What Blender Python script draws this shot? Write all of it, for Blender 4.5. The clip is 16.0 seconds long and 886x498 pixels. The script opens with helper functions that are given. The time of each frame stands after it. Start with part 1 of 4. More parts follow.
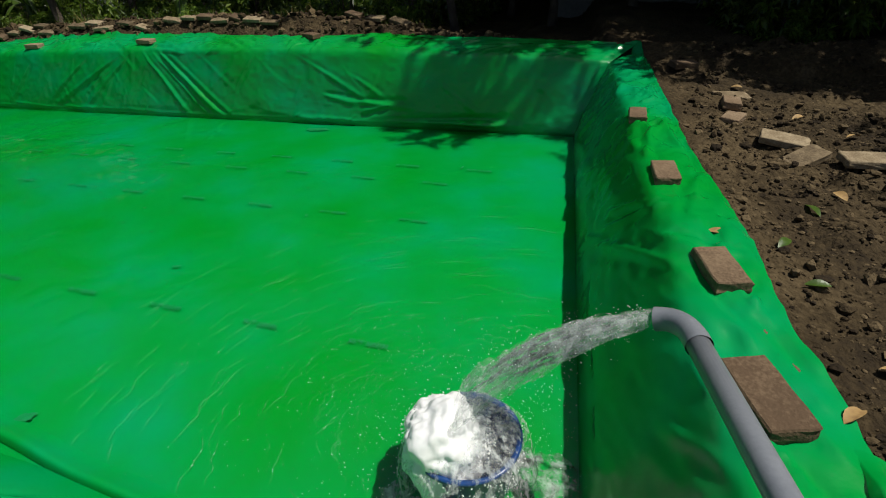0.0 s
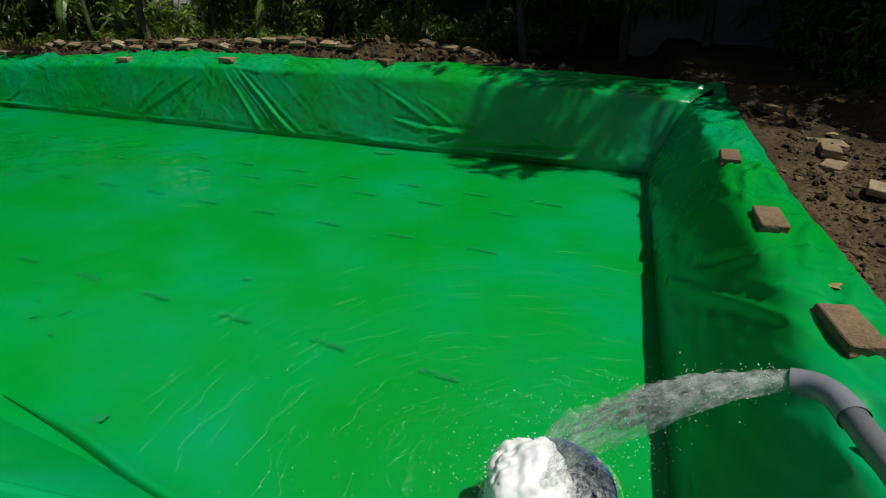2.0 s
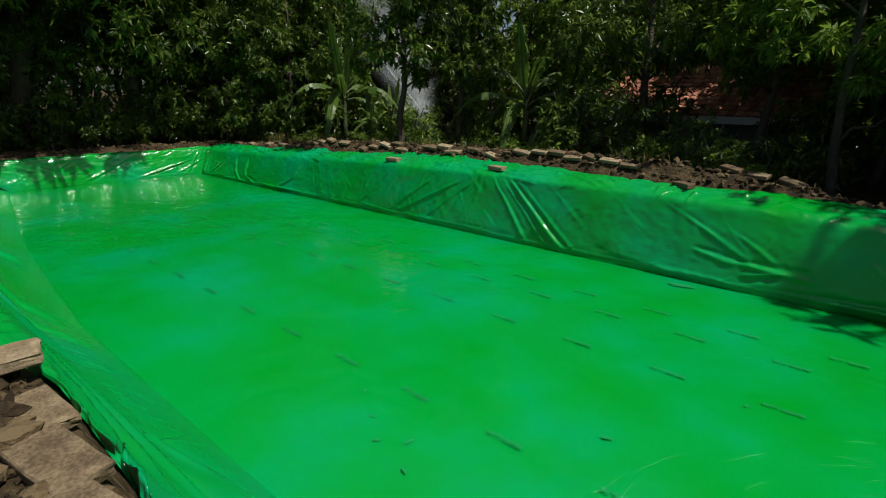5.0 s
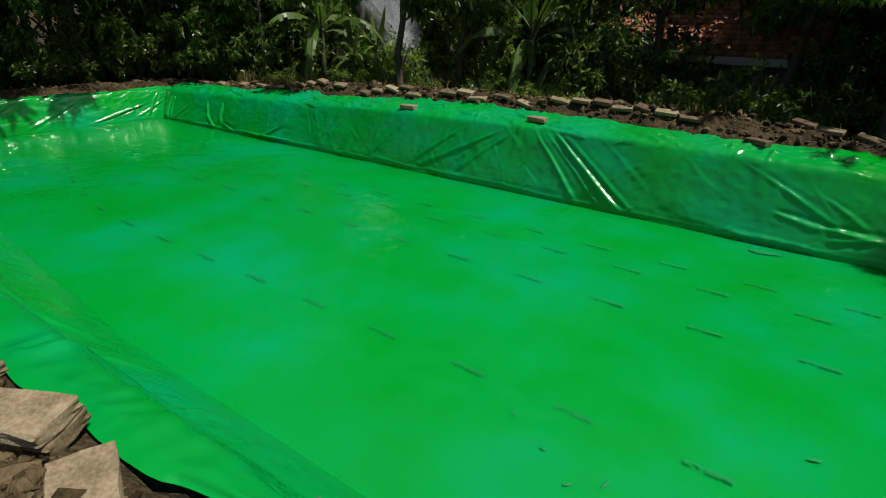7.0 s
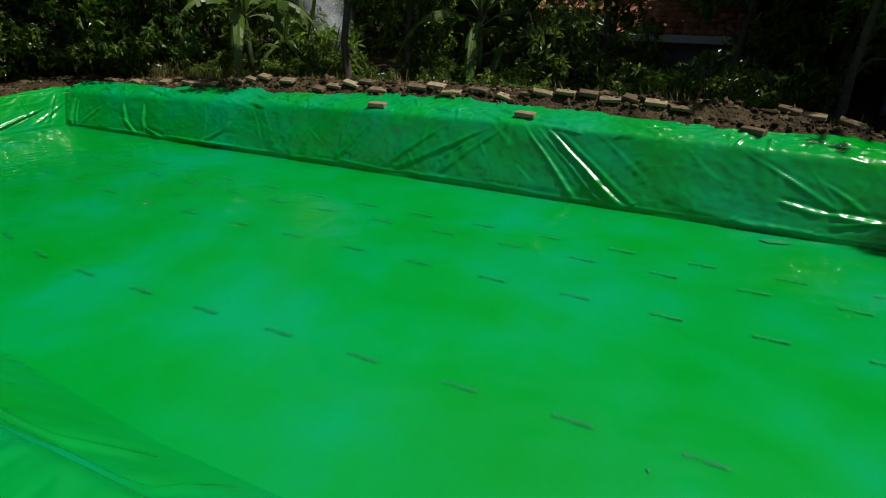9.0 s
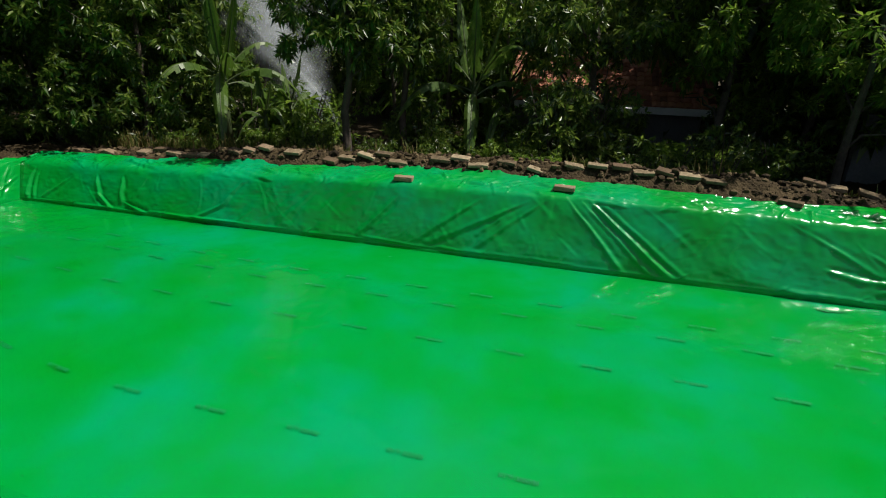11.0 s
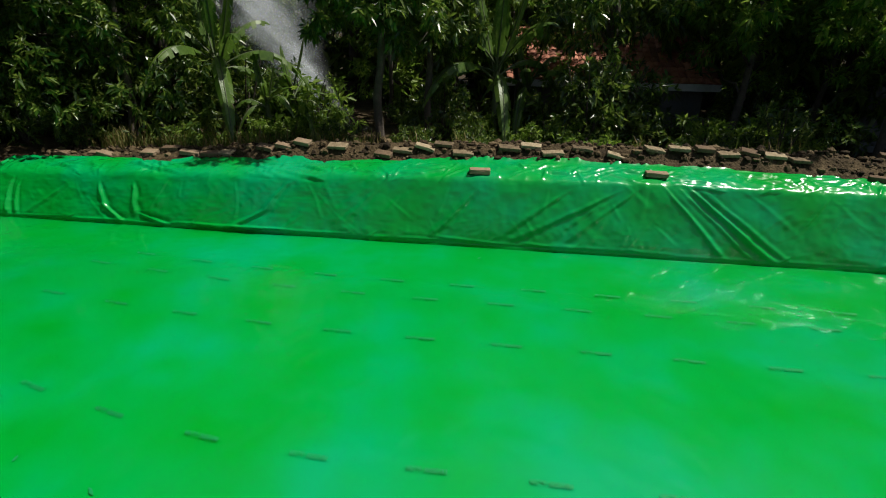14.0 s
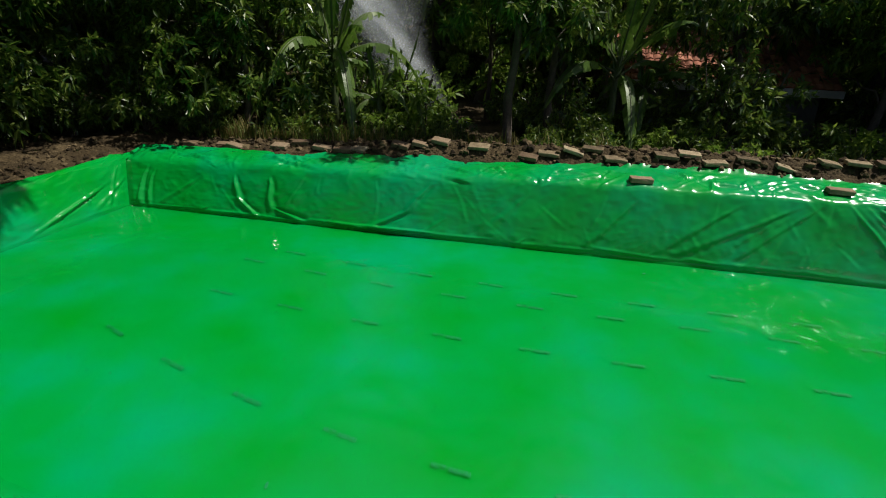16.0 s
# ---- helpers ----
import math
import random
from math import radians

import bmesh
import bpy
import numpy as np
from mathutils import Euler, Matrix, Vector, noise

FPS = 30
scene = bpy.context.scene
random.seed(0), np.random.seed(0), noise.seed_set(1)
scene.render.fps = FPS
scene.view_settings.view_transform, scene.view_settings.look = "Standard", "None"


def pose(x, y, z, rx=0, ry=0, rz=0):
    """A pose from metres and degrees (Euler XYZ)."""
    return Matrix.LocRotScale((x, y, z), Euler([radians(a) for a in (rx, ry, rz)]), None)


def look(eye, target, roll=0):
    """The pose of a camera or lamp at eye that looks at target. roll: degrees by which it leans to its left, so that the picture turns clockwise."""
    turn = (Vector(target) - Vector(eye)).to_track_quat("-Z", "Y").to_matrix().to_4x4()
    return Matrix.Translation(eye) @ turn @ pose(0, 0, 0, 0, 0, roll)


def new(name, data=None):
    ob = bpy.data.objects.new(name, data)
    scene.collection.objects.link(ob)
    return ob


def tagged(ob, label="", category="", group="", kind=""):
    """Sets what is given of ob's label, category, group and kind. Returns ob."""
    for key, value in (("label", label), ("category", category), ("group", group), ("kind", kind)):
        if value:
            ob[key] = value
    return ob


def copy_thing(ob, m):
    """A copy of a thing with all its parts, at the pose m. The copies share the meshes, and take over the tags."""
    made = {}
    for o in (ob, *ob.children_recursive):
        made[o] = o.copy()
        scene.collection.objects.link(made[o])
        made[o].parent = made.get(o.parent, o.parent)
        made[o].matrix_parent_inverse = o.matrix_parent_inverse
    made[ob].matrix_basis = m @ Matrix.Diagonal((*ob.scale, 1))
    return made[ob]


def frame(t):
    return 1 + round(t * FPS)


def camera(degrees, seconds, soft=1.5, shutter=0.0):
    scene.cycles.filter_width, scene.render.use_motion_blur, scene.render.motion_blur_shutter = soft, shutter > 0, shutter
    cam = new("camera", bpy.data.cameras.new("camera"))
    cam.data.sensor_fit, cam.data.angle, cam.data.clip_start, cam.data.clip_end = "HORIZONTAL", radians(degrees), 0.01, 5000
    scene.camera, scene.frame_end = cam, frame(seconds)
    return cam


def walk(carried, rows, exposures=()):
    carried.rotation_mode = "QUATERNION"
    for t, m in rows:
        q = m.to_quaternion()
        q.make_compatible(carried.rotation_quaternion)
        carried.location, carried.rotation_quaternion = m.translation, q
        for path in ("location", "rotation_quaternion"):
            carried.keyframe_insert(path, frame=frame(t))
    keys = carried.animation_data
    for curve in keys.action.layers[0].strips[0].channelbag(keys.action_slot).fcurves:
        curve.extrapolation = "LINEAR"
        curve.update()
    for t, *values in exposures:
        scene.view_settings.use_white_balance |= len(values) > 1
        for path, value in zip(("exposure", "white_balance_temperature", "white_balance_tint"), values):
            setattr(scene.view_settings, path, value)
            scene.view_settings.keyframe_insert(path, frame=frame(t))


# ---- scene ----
cam = camera(79.7, 16.0, soft=1.1)
PATH = [
    (0, (4.096, 1.246, 2.605), (3.494, 2.848, 1.571), -4.1),
    (0.5, (4.092, 1.362, 2.559), (3.622, 2.915, 1.39), -7.9),
    (1, (4.076, 1.381, 2.571), (3.559, 2.929, 1.416), -6.5),
    (1.5, (4.012, 1.4, 2.527), (3.439, 2.92, 1.362), -2.6),
    (1.9, (3.864, 1.288, 2.581), (3.163, 2.862, 1.565), -1.2),
    (2, (3.778, 1.236, 2.572), (3.024, 2.835, 1.637), -2.1),
    (2.5, (3.518, 1.09, 2.611), (2.396, 2.46, 1.681), 0.2),
    (3, (3.202, 1.188, 2.574), (1.93, 2.443, 1.676), -3.6),
    (3.5, (2.859, 1.167, 2.661), (1.651, 2.55, 1.869), -0.8),
    (4, (2.641, 0.893, 2.705), (1.424, 2.371, 2.127), -1.6),
    (4.5, (2.1, 0.999, 2.575), (0.788, 2.417, 2.059), -5.0),
    (4.7, (1.878, 0.98, 2.555), (0.57, 2.388, 2.002), -1.0),
    (6.8, (-0.175, 0.621, 2.77), (-1.242, 2.158, 2.061), -0.7),
    (7, (-0.351, 0.648, 2.746), (-1.39, 2.158, 1.946), 1.2),
    (7.5, (-0.766, 0.806, 2.73), (-1.793, 2.274, 1.841), -1.9),
    (8, (-1.128, 0.824, 2.866), (-2.058, 2.318, 1.917), 0.9),
    (8.2, (-1.267, 0.783, 2.902), (-2.113, 2.34, 1.973), -0.5),
    (10.3, (-3.291, 0.459, 3.117), (-3.903, 2.181, 2.303), 1.2),
    (10.5, (-3.496, 0.452, 3.078), (-4.095, 2.206, 2.325), -0.5),
    (11, (-3.945, 0.477, 3.129), (-4.436, 2.292, 2.446), 1.9),
    (11.5, (-4.324, 0.501, 3.136), (-4.711, 2.363, 2.516), 0.6),
    (12, (-4.609, 0.565, 3.132), (-4.938, 2.433, 2.497), 1.1),
    (12.5, (-5.054, 0.569, 3.119), (-5.392, 2.423, 2.449), 2.1),
    (13, (-5.542, 0.634, 3.013), (-5.741, 2.531, 2.413), 2.1),
    (13.5, (-6.049, 0.686, 3.083), (-6.168, 2.552, 2.373), 1.6),
    (14, (-6.564, 0.743, 3.126), (-6.786, 2.583, 2.375), 1.2),
    (14.5, (-7.063, 0.779, 3.12), (-7.175, 2.621, 2.348), 2.7),
    (15, (-7.668, 0.786, 2.973), (-7.988, 2.59, 2.169), 2.9),
    (15.5, (-8.235, 0.887, 3.061), (-8.573, 2.648, 2.176), 0.9),
    (16, (-8.538, 0.905, 3.122), (-8.853, 2.721, 2.345), 2.6),
]
EXPOSURES = [(0.0, -0.03), (1.5, -0.06), (3.5, -0.08), (4.5, 0.1), (7.0, 0.12), (7.5, -0.07), (8.0, -0.06), (11.0, 0.25), (13.0, 0.42), (14.5, 0.25), (15.0, 0.2), (15.5, 0.05), (16.0, 0.14)]
walk(cam, [(t, look(eye, target, roll)) for t, eye, target, roll in PATH], EXPOSURES)

# ---- world, sun, exposure ----
SUN = Vector((0.44, 0.075, 0.89)).normalized()
world = bpy.data.worlds.new("sky")
scene.world = world
world.use_nodes = True
wn = world.node_tree.nodes
sky = wn.new("ShaderNodeTexSky")
sky.sky_type = "NISHITA"
sky.sun_disc = False
sky.sun_elevation = math.asin(SUN.z)
sky.sun_rotation = math.atan2(SUN.x, SUN.y)
sky.dust_density = 2.0
wn["Background"].inputs["Strength"].default_value = 0.062
world.node_tree.links.new(sky.outputs[0], wn["Background"].inputs["Color"])
sun_data = bpy.data.lights.new("sun", "SUN")
sun_data.energy = 4.9
sun_data.angle = radians(0.55)
sun_data.color = (1.0, 0.95, 0.86)
sun = new("sun", sun_data)
sun.matrix_world = look(SUN * 40, (0, 0, 0))


# ---- materials ----
def material(name, colours, rough=0.8, scale=4.0, fine=40.0, bump=0.3, bump_scale=30.0, metal=0.0, random_mix=0.0,
             island=False, spec=0.5, translucent=0.0, rough_var=0.1, distance=0.02, spread=0.2):
    """Procedural surface: two scales of colour noise between the given colours, fine relief, uneven gloss."""
    m = bpy.data.materials.new(name)
    m.use_nodes = True
    nt = m.node_tree
    n, l = nt.nodes, nt.links
    b = n["Principled BSDF"]
    tc = n.new("ShaderNodeTexCoord")
    a = n.new("ShaderNodeTexNoise")
    a.inputs["Scale"].default_value, a.inputs["Detail"].default_value = scale, 5
    f = n.new("ShaderNodeTexNoise")
    f.inputs["Scale"].default_value, f.inputs["Detail"].default_value = fine, 4
    l.new(tc.outputs["Object"], a.inputs["Vector"])
    l.new(tc.outputs["Object"], f.inputs["Vector"])
    mix = n.new("ShaderNodeMath")
    mix.operation = "MULTIPLY_ADD"
    l.new(f.outputs[0], mix.inputs[0])
    mix.inputs[1].default_value = 0.45
    half = n.new("ShaderNodeMath")
    half.operation = "MULTIPLY"
    half.inputs[1].default_value = 0.55
    l.new(a.outputs[0], half.inputs[0])
    l.new(half.outputs[0], mix.inputs[2])
    out = mix.outputs[0]
    if random_mix:
        src = n.new("ShaderNodeNewGeometry").outputs["Random Per Island"] if island else n.new("ShaderNodeObjectInfo").outputs["Random"]
        r = n.new("ShaderNodeMath")
        r.operation = "MULTIPLY_ADD"
        l.new(src, r.inputs[0])
        r.inputs[1].default_value = random_mix
        shift = n.new("ShaderNodeMath")
        shift.operation = "SUBTRACT"
        shift.inputs[1].default_value = random_mix / 2
        l.new(out, shift.inputs[0])
        l.new(shift.outputs[0], r.inputs[2])
        out = r.outputs[0]
    ramp = n.new("ShaderNodeValToRGB")
    e = ramp.color_ramp.elements
    steps = [0.5 - spread + 2 * spread * i / max(1, len(colours) - 1) for i in range(len(colours))]
    e[0].position, e[0].color = steps[0], (*colours[0], 1)
    e[1].position, e[1].color = steps[-1], (*colours[-1], 1)
    for p, c in list(zip(steps, colours))[1:-1]:
        e.new(p).color = (*c, 1)
    l.new(out, ramp.inputs[0])
    l.new(ramp.outputs[0], b.inputs["Base Color"])
    rr = n.new("ShaderNodeMapRange")
    rr.inputs["To Min"].default_value, rr.inputs["To Max"].default_value = max(0, rough - rough_var), min(1, rough + rough_var)
    l.new(a.outputs[0], rr.inputs["Value"])
    l.new(rr.outputs[0], b.inputs["Roughness"])
    b.inputs["Metallic"].default_value = metal
    b.inputs["Specular IOR Level"].default_value = spec
    if bump:
        bn = n.new("ShaderNodeTexNoise")
        bn.inputs["Scale"].default_value, bn.inputs["Detail"].default_value = bump_scale, 6
        l.new(tc.outputs["Object"], bn.inputs["Vector"])
        bu = n.new("ShaderNodeBump")
        bu.inputs["Strength"].default_value, bu.inputs["Distance"].default_value = bump, distance
        l.new(bn.outputs[0], bu.inputs["Height"])
        l.new(bu.outputs[0], b.inputs["Normal"])
    if translucent:
        tr = n.new("ShaderNodeBsdfTranslucent")
        l.new(ramp.outputs[0], tr.inputs["Color"])
        ms = n.new("ShaderNodeMixShader")
        ms.inputs[0].default_value = translucent
        l.new(b.outputs[0], ms.inputs[1])
        l.new(tr.outputs[0], ms.inputs[2])
        l.new(ms.outputs[0], n["Material Output"].inputs["Surface"])
    return m


def water_material(name, ripple, scale, centre=None, tint=(0.93, 1.0, 0.97)):
    """Clear shallow water: straight through, with a mirror film that Fresnel drives and rippled relief."""
    m = bpy.data.materials.new(name)
    m.use_nodes = True
    n, l = m.node_tree.nodes, m.node_tree.links
    n.remove(n["Principled BSDF"])
    tr, gl, fr, ms = (n.new(k) for k in ("ShaderNodeBsdfTransparent", "ShaderNodeBsdfGlossy", "ShaderNodeFresnel", "ShaderNodeMixShader"))
    tr.inputs[0].default_value = (*tint, 1)
    gl.inputs["Roughness"].default_value = 0.015
    fr.inputs["IOR"].default_value = 1.33
    tc = n.new("ShaderNodeTexCoord")
    wide = n.new("ShaderNodeTexNoise")
    wide.inputs["Scale"].default_value, wide.inputs["Detail"].default_value = scale, 0.5
    wide.inputs["Distortion"].default_value = 0.6
    l.new(tc.outputs["Object"], wide.inputs["Vector"])
    height = wide.outputs[0]
    if centre:
        sub = n.new("ShaderNodeVectorMath")
        sub.operation = "SUBTRACT"
        sub.inputs[1].default_value = centre
        l.new(tc.outputs["Object"], sub.inputs[0])
        ring = n.new("ShaderNodeTexWave")
        ring.wave_type, ring.rings_direction = "RINGS", "SPHERICAL"
        ring.inputs["Scale"].default_value, ring.inputs["Distortion"].default_value = 1.7, 9.0
        ring.inputs["Detail"].default_value, ring.inputs["Detail Scale"].default_value = 3, 2.0
        l.new(sub.outputs[0], ring.inputs["Vector"])
        ln = n.new("ShaderNodeVectorMath")
        ln.operation = "LENGTH"
        l.new(sub.outputs[0], ln.inputs[0])
        fall = n.new("ShaderNodeMapRange")
        fall.inputs["From Min"].default_value, fall.inputs["From Max"].default_value = 0.3, 3.6
        fall.inputs["To Min"].default_value, fall.inputs["To Max"].default_value = 1.0, 0.0
        l.new(ln.outputs["Value"], fall.inputs["Value"])
        mu = n.new("ShaderNodeMath")
        mu.operation = "MULTIPLY"
        l.new(ring.outputs["Fac"], mu.inputs[0])
        l.new(fall.outputs[0], mu.inputs[1])
        ad = n.new("ShaderNodeMath")
        ad.operation = "MULTIPLY_ADD"
        l.new(mu.outputs[0], ad.inputs[0])
        ad.inputs[1].default_value = 0.40
        l.new(wide.outputs[0], ad.inputs[2])
        chop = n.new("ShaderNodeTexNoise")
        chop.inputs["Scale"].default_value, chop.inputs["Detail"].default_value = 13, 2
        l.new(tc.outputs["Object"], chop.inputs["Vector"])
        near = n.new("ShaderNodeMath")
        near.operation = "POWER"
        near.inputs[1].default_value = 1.5
        l.new(fall.outputs[0], near.inputs[0])
        cm = n.new("ShaderNodeMath")
        cm.operation = "MULTIPLY"
        l.new(chop.outputs[0], cm.inputs[0])
        l.new(near.outputs[0], cm.inputs[1])
        ad2 = n.new("ShaderNodeMath")
        ad2.operation = "MULTIPLY_ADD"
        l.new(cm.outputs[0], ad2.inputs[0])
        ad2.inputs[1].default_value = 1.5
        l.new(ad.outputs[0], ad2.inputs[2])
        height = ad2.outputs[0]
    bu = n.new("ShaderNodeBump")
    bu.inputs["Strength"].default_value, bu.inputs["Distance"].default_value = 1.0, ripple
    l.new(height, bu.inputs["Height"])
    for k in (gl, fr):
        l.new(bu.outputs[0], k.inputs["Normal"])
    l.new(fr.outputs[0], ms.inputs[0])
    l.new(tr.outputs[0], ms.inputs[1])
    l.new(gl.outputs[0], ms.inputs[2])
    l.new(ms.outputs[0], n["Material Output"].inputs["Surface"])
    return m


# the bluer patches put the water's sky reflections into the sheet's colour
LINER = material("green_liner", [(0.0, 0.26, 0.016), (0.0, 0.28, 0.045), (0.0, 0.295, 0.11)], rough=0.22, scale=0.42, fine=1.1, bump=0.13, spread=0.14,
                 bump_scale=8, rough_var=0.10, distance=0.03, translucent=0.1)
INK = material("faded_print", [(0.0, 0.165, 0.042), (0.0, 0.245, 0.070)], rough=0.5, scale=20, fine=90, bump=0)
SOIL = material("soil", [(0.014, 0.009, 0.004), (0.042, 0.029, 0.013), (0.105, 0.076, 0.039)], rough=0.95, scale=1.7, fine=26, bump=1.0, bump_scale=22,
                distance=0.05, spec=0.2)
CLOD = material("clod", [(0.018, 0.012, 0.006), (0.052, 0.036, 0.017), (0.12, 0.087, 0.046)], rough=0.95, scale=6, fine=40, bump=0.8, bump_scale=50,
                random_mix=0.5, island=True, spec=0.2)
BRICK = material("brick", [(0.085, 0.055, 0.032), (0.165, 0.115, 0.070), (0.25, 0.185, 0.12)], rough=0.9, scale=7, fine=70, bump=0.7, bump_scale=80,
                 random_mix=0.35, spec=0.25, distance=0.008)
SLAB = material("grey_slab", [(0.070, 0.050, 0.028), (0.175, 0.132, 0.078), (0.31, 0.25, 0.16)], rough=0.9, scale=11, fine=75, bump=0.5, bump_scale=110,
                random_mix=0.3, spec=0.25, distance=0.008)
PVC = material("grey_pvc", [(0.15, 0.165, 0.19), (0.19, 0.205, 0.23)], rough=0.38, scale=9, fine=60, bump=0.05, bump_scale=60)
BLUE = material("blue_plastic", [(0.008, 0.035, 0.13), (0.012, 0.055, 0.20)], rough=0.3, scale=6, fine=40, bump=0.1)
FOAM = material("foam", [(0.88, 0.91, 0.92), (0.95, 0.96, 0.96)], rough=0.6, scale=14, fine=60, bump=0.08, bump_scale=60, distance=0.008, translucent=0.2)
WATER = water_material("shallow_water", 0.013, 5.0, (3.4, 3.1, 0.0))
BARK = material("bark", [(0.026, 0.020, 0.014), (0.060, 0.047, 0.034), (0.11, 0.088, 0.066)], rough=0.95, scale=5, fine=50, bump=0.9, bump_scale=24)
LEAF = material("leaf", [(0.024, 0.062, 0.008), (0.07, 0.132, 0.016), (0.16, 0.225, 0.034)], rough=0.32, scale=0.8, fine=6, bump=0, random_mix=0.6,
                island=True, translucent=0.5, spec=0.6)
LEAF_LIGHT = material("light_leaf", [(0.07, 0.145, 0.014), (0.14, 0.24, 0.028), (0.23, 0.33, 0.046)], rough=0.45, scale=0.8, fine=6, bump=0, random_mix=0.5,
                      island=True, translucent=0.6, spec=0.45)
BANANA = material("banana_leaf", [(0.035, 0.085, 0.010), (0.075, 0.145, 0.018), (0.14, 0.21, 0.04)], rough=0.4, scale=2.5, fine=22, bump=0.2, bump_scale=40,
                  translucent=0.4)
STEM = material("banana_stem", [(0.03, 0.05, 0.014), (0.07, 0.095, 0.03)], rough=0.6, scale=5, fine=40, bump=0.4)
DRY = material("dry_leaf", [(0.22, 0.13, 0.05), (0.42, 0.28, 0.10)], rough=0.7, scale=9, fine=50, bump=0.3)
TILE = material("roof_tile", [(0.16, 0.055, 0.03), (0.30, 0.11, 0.06), (0.40, 0.17, 0.10)], rough=0.85, scale=2, fine=25, bump=0.4, random_mix=0.5)
PAINT = material("pale_paint", [(0.50, 0.50, 0.47), (0.68, 0.68, 0.65)], rough=0.8, scale=2, fine=30, bump=0.2)
PLASTER = material("grey_plaster", [(0.10, 0.10, 0.095), (0.19, 0.185, 0.175)], rough=0.9, scale=1.2, fine=18, bump=0.4)


# ---- building helpers ----
def link_mesh(name, me, mat, parent=None, label="", smooth=False):
    me.materials.append(mat)
    if smooth:
        me.polygons.foreach_set("use_smooth", [True] * len(me.polygons))
    ob = new(name, me)
    if parent:
        ob.parent = parent
    if label:
        ob["label"] = label
    return ob


def part(name, bm, mat, parent=None, label="", smooth=False):
    me = bpy.data.meshes.new(name)
    bm.to_mesh(me)
    bm.free()
    return link_mesh(name, me, mat, parent, label, smooth)


def raw(name, verts, faces, mat, parent=None, label="", smooth=False):
    me = bpy.data.meshes.new(name)
    me.from_pydata([tuple(v) for v in verts], [], [tuple(int(i) for i in f) for f in faces])
    me.update()
    return link_mesh(name, me, mat, parent, label, smooth)


def empty(name, m, label, category, group=""):
    ob = new(name)
    ob.empty_display_size = 0.1
    ob.matrix_world = m
    return tagged(ob, label, category, group)


def grid_faces(nu, nv, closed=False):
    i = np.arange(nu - (0 if closed else 1))[:, None]
    j = np.arange(nv - 1)[None, :]
    k = (i + 1) % nu
    return np.stack([i * nv + j, k * nv + j, k * nv + j + 1, i * nv + j + 1], -1).reshape(-1, 4)


def tube(path, radii, sides=12, cap=True):
    """Verts and faces of a tube along a path."""
    path = [Vector(p) for p in path]
    vs, fs = [], []
    up = Vector((0.13, 0.27, 1)).normalized()
    for i, p in enumerate(path):
        d = (path[min(i + 1, len(path) - 1)] - path[max(i - 1, 0)]).normalized()
        a = d.cross(up)
        a = a.normalized() if a.length > 1e-3 else d.orthogonal().normalized()
        b = d.cross(a)
        for k in range(sides):
            c = 2 * math.pi * k / sides
            vs.append(p + radii[i] * (math.cos(c) * a + math.sin(c) * b))
    for i in range(len(path) - 1):
        for k in range(sides):
            q = (k + 1) % sides
            fs.append((i * sides + k, i * sides + q, (i + 1) * sides + q, (i + 1) * sides + k))
    if cap:
        fs.append(tuple(range(sides))[::-1])
        fs.append(tuple((len(path) - 1) * sides + k for k in range(sides)))
    return vs, fs


def value_noise(x, y, seed=0):
    """Smooth 2D noise in -1..1 for arrays."""
    xi, yi = np.floor(x).astype(np.int64), np.floor(y).astype(np.int64)
    fx, fy = x - xi, y - yi
    fx, fy = fx * fx * (3 - 2 * fx), fy * fy * (3 - 2 * fy)

    def h(a, b):
        v = np.sin(a * 127.1 + b * 311.7 + seed * 74.7) * 43758.5453
        return (v - np.floor(v)) * 2 - 1
    return (h(xi, yi) * (1 - fx) + h(xi + 1, yi) * fx) * (1 - fy) + (h(xi, yi + 1) * (1 - fx) + h(xi + 1, yi + 1) * fx) * fy


# ---- the pond's form ----
FAR_Y = 8.57
RIGHT_A, RIGHT_B = np.array((4.17, 2.36)), np.array((3.40, FAR_Y))
LEFT_C, LEFT_D = np.array((-15.45, FAR_Y)), np.array((-15.85, 3.75))


def near_y(x):
    return np.interp(x, (-15.85, -11.0, -8.8, -5.0, 5.0), (3.75, 2.98, 2.70, 2.38, 2.36))


def far_top(x):
    return np.interp(x, (-16, -15, -10.5, -7, -4, -1, 1.4, 3.7), (0.70, 0.73, 0.87, 1.02, 1.06, 1.05, 1.0, 0.93))


def near_top(x):
    return np.interp(x, (-15, -9, -5, -2, 1, 4.5), (0.80, 1.12, 1.26, 1.33, 1.14, 0.94))


def crest(x):
    return np.interp(x, (-17, -14, -12, -9.5, -7.5, -6, -4.2, -2.3, -0.35, 0.3, 2, 5), (0.75, 0.92, 1.08, 1.27, 1.34, 1.42, 1.40, 1.47, 1.33, 1.25, 1.0, 0.85))


# wall run, shelf width of each side
def near_edge(x):
    """The liner's outer edge on the near bank."""
    return np.interp(x, (-16, -9, -5, -2.6, -1.75, -1.0, 0.5, 1.5, 6), (2.35, 1.45, 1.08, 1.10, 1.14, 1.36, 1.33, 1.27, 1.25))


WALL = {"right": 0.43, "far": 0.36, "left": 0.24, "near": 1.0}
SHELF = {"right": 0.42, "far": 0.60, "left": 0.14, "near": 0.10}


def out_right(x, y):
    d = (RIGHT_B - RIGHT_A) / np.linalg.norm(RIGHT_B - RIGHT_A)
    return (x - RIGHT_A[0]) * d[1] - (y - RIGHT_A[1]) * d[0]


def out_left(x, y):
    d = (LEFT_D - LEFT_C) / np.linalg.norm(LEFT_D - LEFT_C)
    return (x - LEFT_C[0]) * d[1] - (y - LEFT_C[1]) * d[0]


